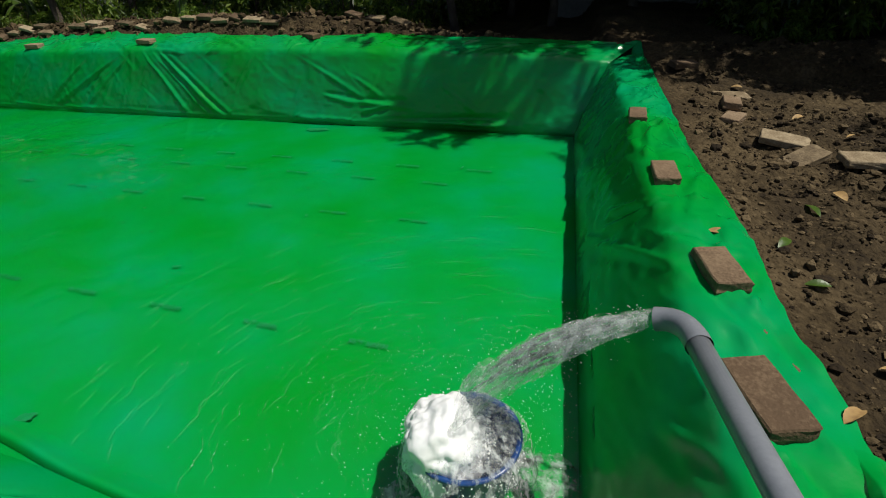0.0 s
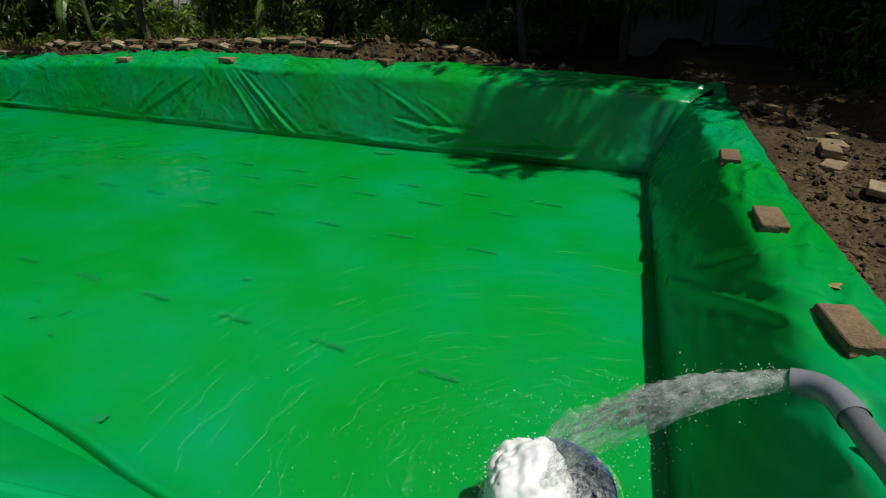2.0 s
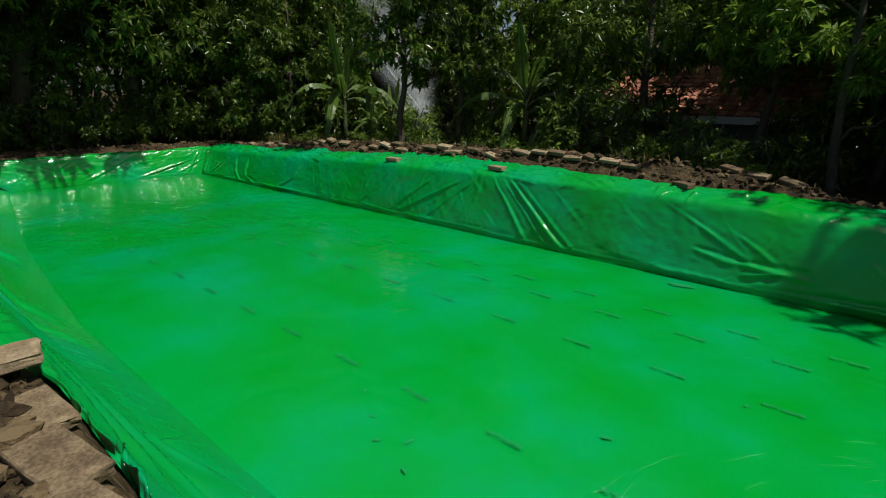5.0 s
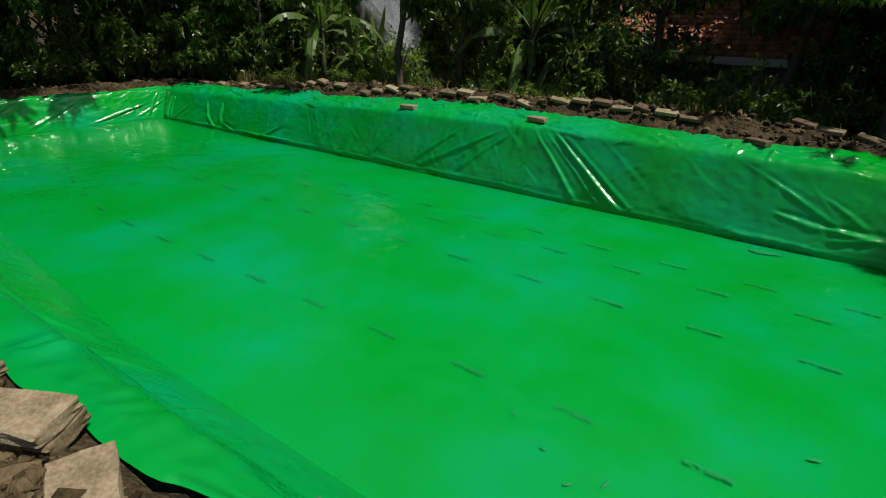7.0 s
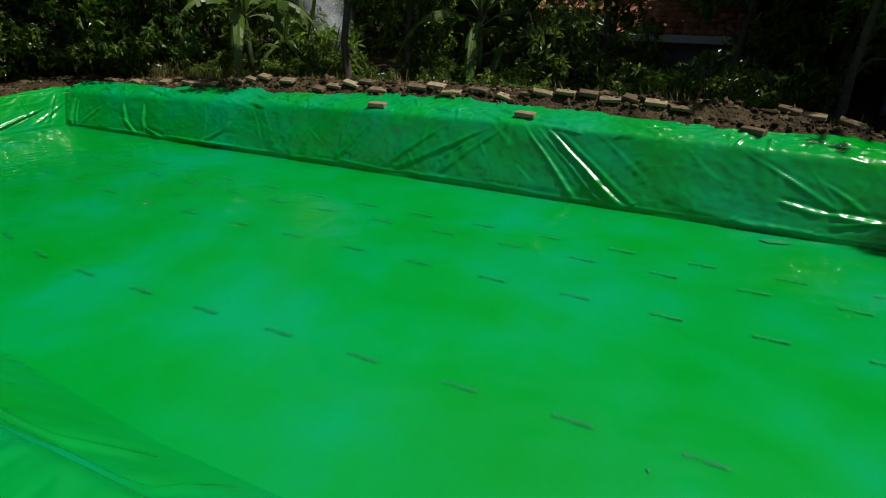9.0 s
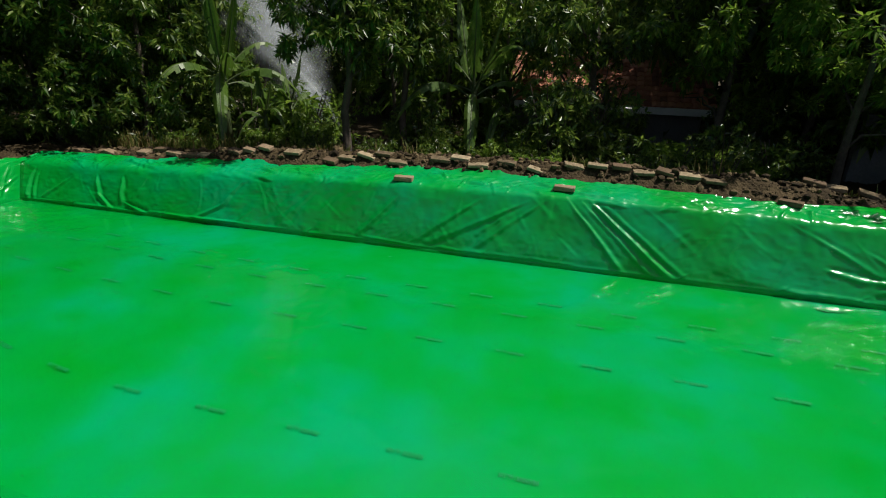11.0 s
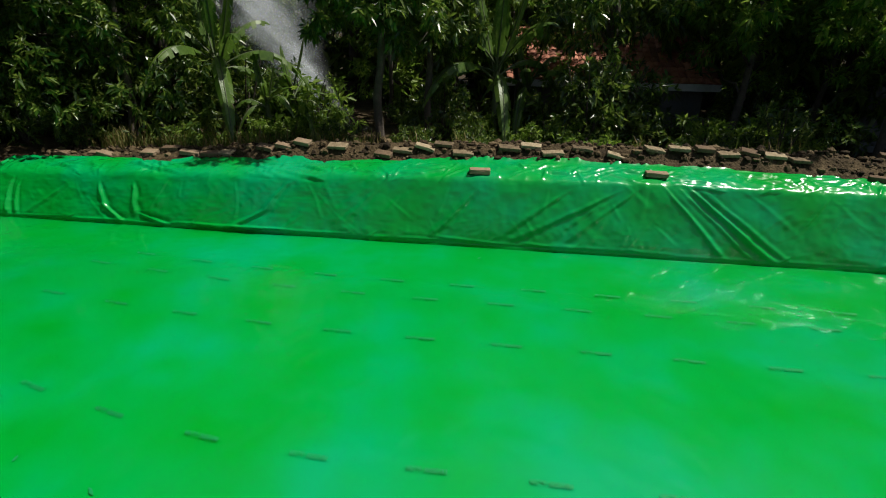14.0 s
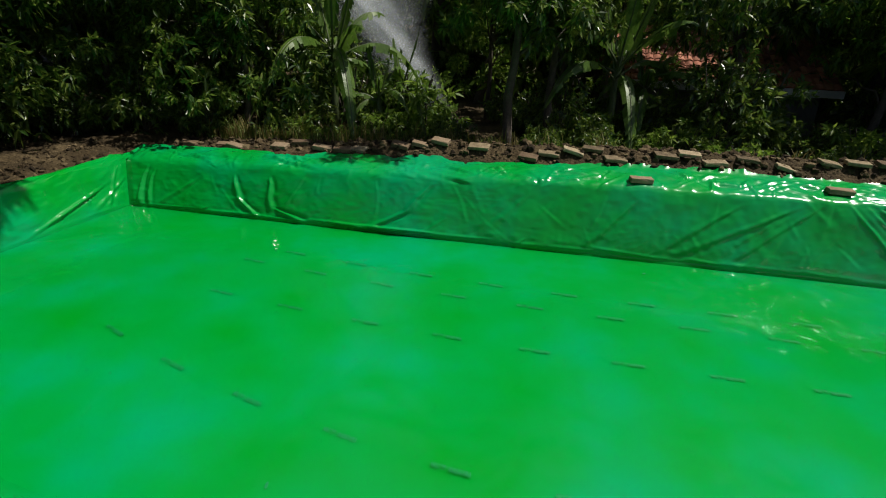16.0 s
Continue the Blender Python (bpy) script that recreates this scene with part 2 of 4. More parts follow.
def ground_height(x, y):
    """Height of the soil: the dug pond, its four banks and the level land round it."""
    def prof(e, pts_e, pts_z):
        r = np.full(np.shape(e), -9.0)
        for a, b, z0, z1 in zip(pts_e[:-1], pts_e[1:], pts_z[:-1], pts_z[1:]):
            r = np.where((e >= a) & (e < b), z0 + (z1 - z0) * (e - a) / (b - a), r)
        r = np.where(e >= pts_e[-1], pts_z[-1], r)
        return np.where(e < 0, 0.0, r)
    eR, eF, eL, eN = out_right(x, y), y - FAR_Y, out_left(x, y), near_y(x) - y
    ft, nt, cr = far_top(x), near_top(x), crest(x)
    one = np.ones(np.shape(x))
    oN = near_y(x) - near_edge(x)
    zs = [prof(eR, (0, 0.43, 0.85, 1.6, 3.5, 8), (0 * one, 0.98 * one, 0.98 * one, 0.86 * one, 0.72 * one, 0.6 * one)),
          prof(eF, (0, 0.36, 0.94, 1.25, 1.6, 3.0, 6), (0 * one, ft, ft + 0.14, cr, cr - 0.03, 0.72 * one, 0.6 * one)),
          prof(eL, (0, 0.24, 0.38, 0.8, 1.6, 4), (0 * one, 0.73 * one, 0.75 * one, 0.86 * one, 0.84 * one, 0.6 * one)),
          prof(eN, (0, 0.7, 1.0, oN, oN + 0.25, 3.6, 5, 9), (0 * one, 0.33 * nt, nt, nt + 0.06, nt + 0.15, nt + 0.13, 0.75 * one, 0.6 * one))]
    z = np.max(zs, 0)
    return z, np.max([eR - 0.85, eF - 0.94, eL - 0.38, eN - oN], 0)


def soil_z(x, y):
    x, y = np.asarray(x, float), np.asarray(y, float)
    z, e = ground_height(x, y)
    lump = 0.055 * value_noise(x * 3.1, y * 3.1, 1) + 0.035 * value_noise(x * 7.3, y * 7.3, 2) + 0.030 * value_noise(x * 14, y * 14, 3)
    near = np.exp(-np.maximum(0, np.hypot(np.maximum(0, np.abs(x + 5.5) - 11), np.maximum(0, np.abs(y - 5) - 6)) / 5))
    edge = np.clip((e + 0.05) / 0.25, 0, 1)
    return np.where(e > -0.05, z + lump * edge * (0.35 + 0.65 * near), z - 0.18)


# ---- ground ----
def axis(fine0, fine1, step, reach, growth):
    a = list(np.arange(fine0, fine1 + 1e-6, step))
    s, lo, hi = step, fine0, fine1
    while hi < reach:
        s *= growth
        hi += s
        lo -= s
        a.append(hi)
        a.insert(0, lo)
    return np.array(a)


gx, gy = axis(-18.0, 7.5, 0.07, 900, 1.22), axis(-0.6, 11.6, 0.062, 900, 1.22)
GX, GY = np.meshgrid(gx, gy, indexing="ij")
GZ = soil_z(GX, GY)
ground = raw("ground", np.stack([GX, GY, GZ], -1).reshape(-1, 3), grid_faces(len(gx), len(gy)), SOIL, smooth=True)
tagged(ground, "dark brown bare soil banks and garden ground", "ground", kind="structure")

# ---- liner ----
rng = np.random.default_rng(7)
SIDES = ("right", "far", "left", "near")


def side_row(side, off, n):
    """Points along one side at a distance out from its foot (mitred at the corners). off: the offsets of all sides."""
    def right_at(y):
        d = (RIGHT_B - RIGHT_A) / np.linalg.norm(RIGHT_B - RIGHT_A)
        p = RIGHT_A + off["right"] * np.array((d[1], -d[0]))
        return p[0] + (y - p[1]) * d[0] / d[1]

    def left_at(y):
        d = (LEFT_D - LEFT_C) / np.linalg.norm(LEFT_D - LEFT_C)
        p = LEFT_C + off["left"] * np.array((d[1], -d[0]))
        return p[0] + (y - p[1]) * d[0] / d[1]
    yf = FAR_Y + off["far"]
    yr = near_y(4.2) - off["near"]
    yl = near_y(-15.85) - off["near"]
    u = np.linspace(0, 1, n)
    if side == "right":
        y = yr + (yf - yr) * u
        return right_at(y), y
    if side == "far":
        x = right_at(yf) + (left_at(yf) - right_at(yf)) * u
        return x, np.full(n, yf)
    if side == "left":
        y = yf + (yl - yf) * u
        return left_at(y), y
    x = left_at(yl) + (right_at(yr) - left_at(yl)) * u
    y = near_y(x) - off["near"]
    k = max(0.0, off["near"] - WALL["near"]) / SHELF["near"]
    return x, y + (near_edge(x) - near_y(x) + WALL["near"] + SHELF["near"]) * k


def fold(S, V, s0, v0, s1, v1, width, amp, taper=0.25):
    """A ridge in the sheet from (s0, v0) to (s1, v1)."""
    dx, dy = s1 - s0, v1 - v0
    L = math.hypot(dx, dy)
    u = ((S - s0) * dx + (V - v0) * dy) / (L * L)
    d = ((S - s0) * dy - (V - v0) * dx) / L
    end = np.clip(np.minimum(u, 1 - u) / taper + 0.35, 0, 1)
    w = width * (0.5 + 0.7 * np.clip(u, 0, 1))
    return amp * end * (np.exp(-(d / w) ** 2) - 0.55 * np.exp(-((d - 1.6 * w) / (1.3 * w)) ** 2))


def liner_side(side, n, rows_wall, rows_shelf, folds, top_z, shelf_rise, parent):
    prof = [(WALL[side] * t, t, 0) for t in np.linspace(0, 1, rows_wall)]
    prof += [(0, 1, t) for t in np.linspace(0, 1, rows_shelf)[1:]]
    X, Y, Z, S, V, K = ([] for _ in range(6))
    for _, w, sh in prof:
        # full at the foot, rounded over the top
        ww = w - 0.035 * math.sin(math.pi * w)
        off = {k: WALL[k] * ww + SHELF[k] * sh for k in SIDES}
        x, y = side_row(side, off, n)
        X.append(x), Y.append(y)
        t = top_z(x, y)
        lift = w ** 1.06
        if side == "near":  # a gentle slope up to a steep brink, fuller under the loose slabs
            full = np.interp(x, (-4.2, -2.6, -0.9, 0.6), (0, 0.2, 0.2, 0))
            bank = 0.5 * w + 0.5 * max(0.0, (w - 0.55) / 0.45) ** 1.6
            lift = full * w * (2 - w) + (1 - full) * bank
        zz = t * lift + shelf_rise(x, y) * sh
        if w > 0.9:
            zz = zz - 0.018 * ((w - 0.9) / 0.1) ** 2 * (1 - min(1, sh * 6))
        Z.append(zz)
        s = np.concatenate([[0], np.cumsum(np.hypot(np.diff(x), np.diff(y)))])
        S.append(s)
        V.append(np.full(n, w * 1.05 + sh * SHELF[side])), K.append(np.full(n, sh))
    X, Y, Z, S, V, K = (np.array(a).T for a in (X, Y, Z, S, V, K))
    P = np.stack([X, Y, Z], -1)
    du, dv = np.gradient(P, axis=0), np.gradient(P, axis=1)
    N = np.cross(du, dv)
    N /= np.linalg.norm(N, axis=-1, keepdims=True) + 1e-9
    N *= np.sign(N[..., 2:3] + 1e-6)
    if side == "far":
        S = 3.5 - X
    if side == "near":
        S = X + 14.4
    S = S + 0.05 * value_noise(S * 0.9, V * 1.9, 17) + 0.02 * value_noise(S * 2.7, V * 4.3, 18)
    D = 0.016 * value_noise(S * 1.7, V * 2.3, 11) + 0.008 * value_noise(S * 5.1 + V * 2, V * 5.7, 12) + (0.001 if side == "near" else 0.004) * value_noise(S * 13, V * 15, 13)
    # sharp creases of stiff sheet, strongest on the shelf
    warp = 0.35 * value_noise(S * 1.1, V * 2.0, 14)
    crease = 1 - np.abs(value_noise(S * 2.6 + warp * 4, V * 8 + warp * 9, 15)) ** 0.6
    crease2 = 1 - np.abs(value_noise(S * 7.0 - warp * 6, V * 13 + warp * 5, 16)) ** 0.6
    strong = np.where(K > 0, 1.0, {"near": 0.0, "far": 0.22, "right": 0.3, "left": 0.45}[side])
    D = D + strong * (0.020 * crease + 0.013 * crease2)
    for a in folds:
        D = D + fold(S, V, *a)
    hold = np.clip(V / {"near": 0.6, "right": 0.3, "left": 0.3, "far": 0.07}[side], 0.0, 1)
    if side == "far":
        hold = np.clip(V / (0.06 + 0.07 * (1 + value_noise(S * 1.4, 0 * S, 19))), 0.0, 1)
    ends = np.clip(np.minimum(np.arange(n), n - 1 - np.arange(n))[:, None] / 6.0, 0, 1)
    P = P + N * ((np.maximum(D, -0.03) + 0.022) * hold * ends)[..., None]
    # ragged outer edge, pressed down onto the soil
    rag = (0.09 * value_noise(S * 1.3, 0 * S, 21) + 0.035 * value_noise(S * 4.7, 0 * S, 22)) * K ** 2 * ends * (0.45 if side == "right" else 1.0)
    ov = np.gradient(P[..., :2], axis=1)
    ov /= np.linalg.norm(ov, axis=-1, keepdims=True) + 1e-9
    P[..., :2] += ov * rag[..., None]
    flat = np.clip((K - 0.75) / 0.25, 0, 1)
    ground_at = np.maximum(soil_z(P[..., 0], P[..., 1]), ground_height(P[..., 0], P[..., 1])[0] - 0.03) + 0.022
    P[..., 2] = np.where(flat > 0, np.maximum(P[..., 2] * (1 - flat) + ground_at * flat, ground_at), P[..., 2])
    nv = len(prof)
    faces = grid_faces(n, nv)
    if np.cross(du, dv)[..., 2].mean() < 0:
        faces = faces[:, ::-1]
    return raw("wall_sheet", P.reshape(-1, 3), faces, LINER, parent, smooth=True)


liner = empty("pond_liner", Matrix.Identity(4), "glossy bright green plastic pond liner with creased walls", "pond liner")


def random_folds(count, length, seed, amp=(0.008, 0.026), width=(0.018, 0.05), lean=0.7, shelf=24):
    r = np.random.default_rng(seed)
    res = []
    for _ in range(count):
        s = r.uniform(0.2, length - 0.2)
        k = r.uniform(-lean, lean)
        v0, v1 = sorted(r.uniform(0.0, 1.08, 2))
        if v1 - v0 < 0.25:
            v1 = v0 + 0.3
        res.append((s - k * (v1 - v0), v1, s + k * (v1 - v0), v0, r.uniform(*width), r.uniform(*amp)))
    # creases of the shelf, and the tuck along the foot
    for _ in range(shelf):
        s, v0 = r.uniform(0.2, length - 0.2), r.uniform(1.0, 1.4)
        k = r.uniform(-0.9, 0.9)
        res.append((s, v0, s + k, v0 + r.uniform(0.05, 0.35), r.uniform(0.016, 0.04), r.uniform(0.008, 0.026)))
    for _ in range(count // 2 if lean < 0.8 else 0):
        s = r.uniform(0.3, length - 0.8)
        res.append((s, r.uniform(0.05, 0.12), s + r.uniform(0.4, 1.1), r.uniform(0.05, 0.14), r.uniform(0.02, 0.04), r.uniform(0.012, 0.03)))
    return res


# the far wall runs from x = 3.4 towards -15.2: s = 3.5 - x
def at_x(x0, z0, x1, z1, width, amp):
    return (3.5 - x0, z0, 3.5 - x1, z1, width, amp)


FAR_FOLDS = random_folds(8, 18.5, 3, amp=(0.003, 0.008), width=(0.05, 0.10), shelf=200) + random_folds(46, 18.5, 8, amp=(0.003, 0.008), width=(0.02, 0.04), shelf=0) + [
    # the fan of stiff pleats
    at_x(-4.18, 1.02, -3.20, 0.06, 0.030, 0.026), at_x(-3.96, 1.02, -2.78, 0.05, 0.030, 0.020), at_x(-3.80, 1.02, -2.50, 0.04, 0.034, 0.044), at_x(-3.55, 0.98, -2.30, 0.06, 0.030, 0.013),
    at_x(-2.98, 1.0, -2.20, 0.45, 0.035, 0.007), at_x(-1.85, 0.98, -1.30, 0.60, 0.03, 0.006), at_x(-1.90, 1.0, -2.2, 0.5, 0.03, 0.012),
    # slack that hangs the other way
    at_x(-4.90, 0.92, -6.50, 0.12, 0.045, 0.020), at_x(-5.64, 0.90, -6.62, 0.20, 0.045, 0.018), at_x(-4.60, 0.96, -5.70, 0.10, 0.04, 0.014), at_x(-7.10, 0.85, -7.80, 0.06, 0.055, 0.022),
    at_x(-8.6, 0.85, -9.2, 0.25, 0.05, 0.010), at_x(-10.18, 0.92, -10.60, 0.40, 0.045, 0.024), at_x(-10.55, 0.45, -11.15, 0.05, 0.045, 0.026),
    at_x(-13.50, 0.85, -13.33, 0.34, 0.045, 0.034), at_x(-13.36, 0.42, -12.98, 0.02, 0.035, 0.040), at_x(-12.86, 0.86, -12.78, 0.22, 0.045, 0.034),
    at_x(-12.72, 0.26, -12.17, 0.05, 0.030, 0.046), at_x(-14.2, 0.75, -14.9, 0.10, 0.05, 0.018), at_x(-15.2, 0.9, -15.25, 0.02, 0.035, 0.05), at_x(-15.05, 0.85, -15.08, 0.05, 0.03, 0.03),
    # creased belly beside the shaded corner
    at_x(-1.01, 1.0, -0.10, 0.58, 0.03, 0.009), at_x(-0.77, 0.92, 0.28, 0.34, 0.03, 0.010), at_x(-0.10, 0.76, 0.50, 0.44, 0.03, 0.013), at_x(-0.54, 0.46, 0.05, 0.34, 0.04, 0.026),
    at_x(0.01, 0.38, 0.98, 0.32, 0.045, 0.034), at_x(0.60, 0.34, 0.10, 0.22, 0.04, 0.024), at_x(0.70, 0.10, 2.56, 0.12, 0.05, 0.042), at_x(1.46, 0.14, 2.34, 0.15, 0.04, 0.026),
    at_x(1.4, 0.7, 2.0, 0.3, 0.04, 0.016),
]
# the tuck along the foot: long slack lips that end in small peaks
rf = random.Random(31)
foot_x = 0.6
while foot_x > -14.6:
    run = rf.uniform(0.7, 1.9)
    lip = rf.uniform(0.010, 0.026)
    FAR_FOLDS.append(at_x(foot_x, rf.uniform(0.07, 0.10), foot_x - run, rf.uniform(0.045, 0.08), rf.uniform(0.022, 0.032), lip))
    FAR_FOLDS.append(at_x(foot_x - run + 0.16, 0.17, foot_x - run, 0.03, 0.024, lip * 0.8))
    foot_x -= run + rf.uniform(0.0, 0.25)
liner_side("far", 900, 60, 24, FAR_FOLDS, lambda x, y: far_top(x), lambda x, y: 0.14 + 0 * x, liner)
liner_side("right", 300, 40, 18, random_folds(7, 6.5, 4, width=(0.04, 0.08), shelf=70), lambda x, y: np.interp(y, (2, 6.4, 9), (0.98, 0.98, 0.94)), lambda x, y: 0 * x, liner)
liner_side("left", 220, 36, 16, random_folds(9, 6, 5, amp=(0.010, 0.022), width=(0.03, 0.06)) + [(0.5, 0.62, 1.9, 0.05, 0.035, 0.05), (0.25, 0.95, 0.45, 0.1, 0.035, 0.03), (2.2, 0.9, 3.2, 0.1, 0.05, 0.03), (0.2, 0.09, 2.4, 0.05, 0.025, 0.03), (1.0, 0.9, 0.8, 0.3, 0.04, 0.02)], lambda x, y: 0.73 + 0 * x, lambda x, y: 0.03 + 0 * x, liner)
NEAR_FOLDS = random_folds(14, 19, 6, amp=(0.008, 0.02), width=(0.04, 0.1), lean=0.9) + [
    (12.35, 1.02, 13.6, 0.62, 0.030, 0.040), (12.40, 1.04, 13.7, 0.80, 0.026, 0.032), (12.55, 1.06, 13.6, 0.93, 0.022, 0.026), (12.30, 1.00, 13.2, 0.40, 0.04, 0.022), (8.6, 0.9, 9.6, 0.25, 0.06, 0.04),
    (15.1, 0.55, 15.7, 0.30, 0.03, 0.035), (15.8, 0.62, 16.3, 0.42, 0.025, 0.03), (11.5, 1.1, 11.2, 0.3, 0.06, 0.04), (9.8, 1.0, 10.3, 0.1, 0.08, 0.05), (6.0, 1.0, 6.6, 0.2, 0.09, 0.05)]
liner_side("near", 800, 70, 12, NEAR_FOLDS, lambda x, y: near_top(x), lambda x, y: 0.06 + 0 * x, liner)

# the stiff tuck that stands up along the near foot
RIDGE = ((0.16, 0.000), (0.10, 0.022), (0.055, 0.060), (0.025, 0.086), (0.008, 0.094), (-0.010, 0.090), (-0.022, 0.070), (-0.030, 0.030), (-0.034, -0.015))
uu = np.linspace(0, 1, 120)
rx = -0.3 + 3.0 * uu
ry = np.interp(rx, (-0.9, 0.5, 1.76, 2.7), (2.56, 2.455, 2.325, 2.22)) + 0.012 * value_noise(rx * 1.6, 0 * rx, 71)
rh = np.clip(np.minimum(uu, 1 - uu) * 3.5, 0, 1) ** 1.4 * 0.65 * (1 + 0.12 * value_noise(rx * 2.3, 0 * rx, 72))
foot = np.maximum(0, near_y(rx) - ry) * 0.55
raw("crease", np.stack([np.stack([rx, ry + a * (0.5 + 0.5 * rh), foot + b * rh + 0.012], -1) for a, b in RIDGE], 1).reshape(-1, 3), grid_faces(120, len(RIDGE)), LINER, liner, smooth=True)

zero = {k: 0.0 for k in SIDES}
nx, _ = side_row("near", zero, 320)
nyy = near_y(nx)
fx_, fy_ = side_row("far", zero, 320)
fx_ = fx_[::-1]
W = np.linspace(0, 1, 110)[None, :]
FXX = nx[:, None] * (1 - W) + fx_[:, None] * W
FYY = nyy[:, None] * (1 - W) + fy_[:, None] * W
FZ = 0.010 * value_noise(FXX * 0.8, FYY * 1.1, 31) + 0.004 * value_noise(FXX * 3.2, FYY * 3.7, 32)
ue = np.linspace(0, 1, 320)[:, None]
rim = np.clip(np.minimum(np.minimum(W, 1 - W) * 12, np.minimum(ue, 1 - ue) * 30), 0, 1)
raw("floor_sheet", np.stack([FXX, FYY, FZ * rim - 0.004], -1).reshape(-1, 3), grid_faces(320, 110), LINER, liner, smooth=True)

# faded print on the floor: rows of short strokes
r = np.random.default_rng(5)
NC, NR = 62, 5
on = r.random((NC, NR)) < 0.62
on[:, 2] = True
on[2::5, :] &= np.array([False, False, True, False, False])
on[24:27, :] = np.array([False, False, True, False, False])
keep = [(i * (NR + 1) + k, (i + 1) * (NR + 1) + k, (i + 1) * (NR + 1) + k + 1, i * (NR + 1) + k + 1) for i in range(NC) for k in range(NR) if on[i, k]]
mk = bmesh.new()
mv = [mk.verts.new((-0.16 + 0.32 * i / NC, -0.026 + 0.052 * k / NR + (0.004 if k in (2, 3) else 0) * (1 if k == 2 else -1), 0.0)) for i in range(NC + 1) for k in range(NR + 1)]
for f in keep:
    mk.faces.new([mv[q] for q in f])
bmesh.ops.delete(mk, geom=[q for q in mk.verts if not q.link_faces], context="VERTS")
mark = part("printed_mark", mk, INK, liner, "faded dark strokes printed on the sheet")
first = True
for y, x0, xs in ((3.86, -0.38, 15), (5.74, -0.75, 14), (6.68, -0.84, 14), (7.14, -0.42, 14)):
    for k in range(-xs + (2 if y > 5 else 0), 4):
        x = x0 + 0.95 * k
        if x > 3.2 or x < -13.4:
            continue
        ob = mark if first else mark.copy()
        if not first:
            scene.collection.objects.link(ob)
        first = False
        # the sheet's rows bend towards the pond's narrow end
        past, bow = max(0.0, -7.4 - x), 0.041 if y < 5 else 0.015
        ob.location = (x, y + bow * past * past, 0.012)
        ob.rotation_euler = (0, 0, radians(-3 + 4 * random.random()) - math.atan(2 * bow * past))

# ---- water ----
g = 0.03
wv = [(4.20, near_y(4.2) - 0.02), (3.42, FAR_Y + 0.02), (-15.47, FAR_Y + 0.02), (-15.87, 3.73), (-11.0, near_y(-11.0) - 0.02), (-8.8, near_y(-8.8) - 0.02), (-5.0, near_y(-5.0) - 0.02)]
water = raw("water", [(x, y, g) for x, y in wv], [range(len(wv))[::-1]], WATER)
water.data.flip_normals() if water.data.polygons[0].normal.z < 0 else None
tagged(water, "clear shallow water over the green liner, rippled near the inflow", "water", kind="structure")


# ---- bricks ----
def brick_mesh(name, mat, size, seed, wear=0.006):
    bm = bmesh.new()
    bmesh.ops.create_cube(bm, size=1)
    bmesh.ops.subdivide_edges(bm, edges=bm.edges, cuts=3, use_grid_fill=True)
    rr = random.Random(seed)
    for v in bm.verts:
        c = v.co * 2
        edge = sum(abs(a) > 0.99 for a in c)
        v.co = Vector((v.co.x * size[0], v.co.y * size[1], v.co.z * size[2]))
        if edge >= 2:
            v.co *= 1 - 0.02 * rr.random()
        v.co += Vector([rr.uniform(-wear, wear) * 0.5 for _ in range(3)])
        v.co.z += size[2] / 2
    bmesh.ops.bevel(bm, geom=[e for e in bm.edges if len(e.link_faces) == 2 and e.calc_face_angle() > 1.0], offset=0.006, segments=1, affect="EDGES")
    me = bpy.data.meshes.new(name)
    bm.to_mesh(me)
    bm.free()
    me.materials.append(mat)
    return me


BRICKS = [brick_mesh("brick", BRICK, (0.33, 0.165, 0.075), s) for s in range(4)]
SLABS = [brick_mesh("slab", SLAB, (0.37, 0.19, 0.062), s + 9) for s in range(3)]


def put_brick(x, y, z, turn=0.0, tip=0.0, roll=0.0, slab=False, label="", group="", size=1.0):
    ob = new("paving_slab" if slab else "brick", random.choice(SLABS if slab else BRICKS))
    ob.matrix_world = pose(x, y, z, roll, tip, turn) @ Matrix.Scale(size, 4)
    tagged(ob, label or "weathered brown brick holding down the liner edge", "paving slab" if slab else "brick", group or "bricks round the pond")
    return ob


# far shelf
for x, y, turn in ((-7.0, 9.02, 4), (-4.28, 9.12, -3), (-0.97, 9.32, -28)):
    put_brick(x, y, float(far_top(x)) + 0.14 * (y - FAR_Y - WALL["far"]) / SHELF["far"] + 0.045, turn)
# right shelf
for x, y, z, turn, s in ((4.18, 6.32, 0.995, 92, 0.92), (4.39, 5.0, 0.995, 97, 1.0), (4.63, 3.80, 0.995, 106, 1.04), (4.70, 2.93, 0.99, 110, 1.14)):
    put_brick(x, y, z, turn, size=s)
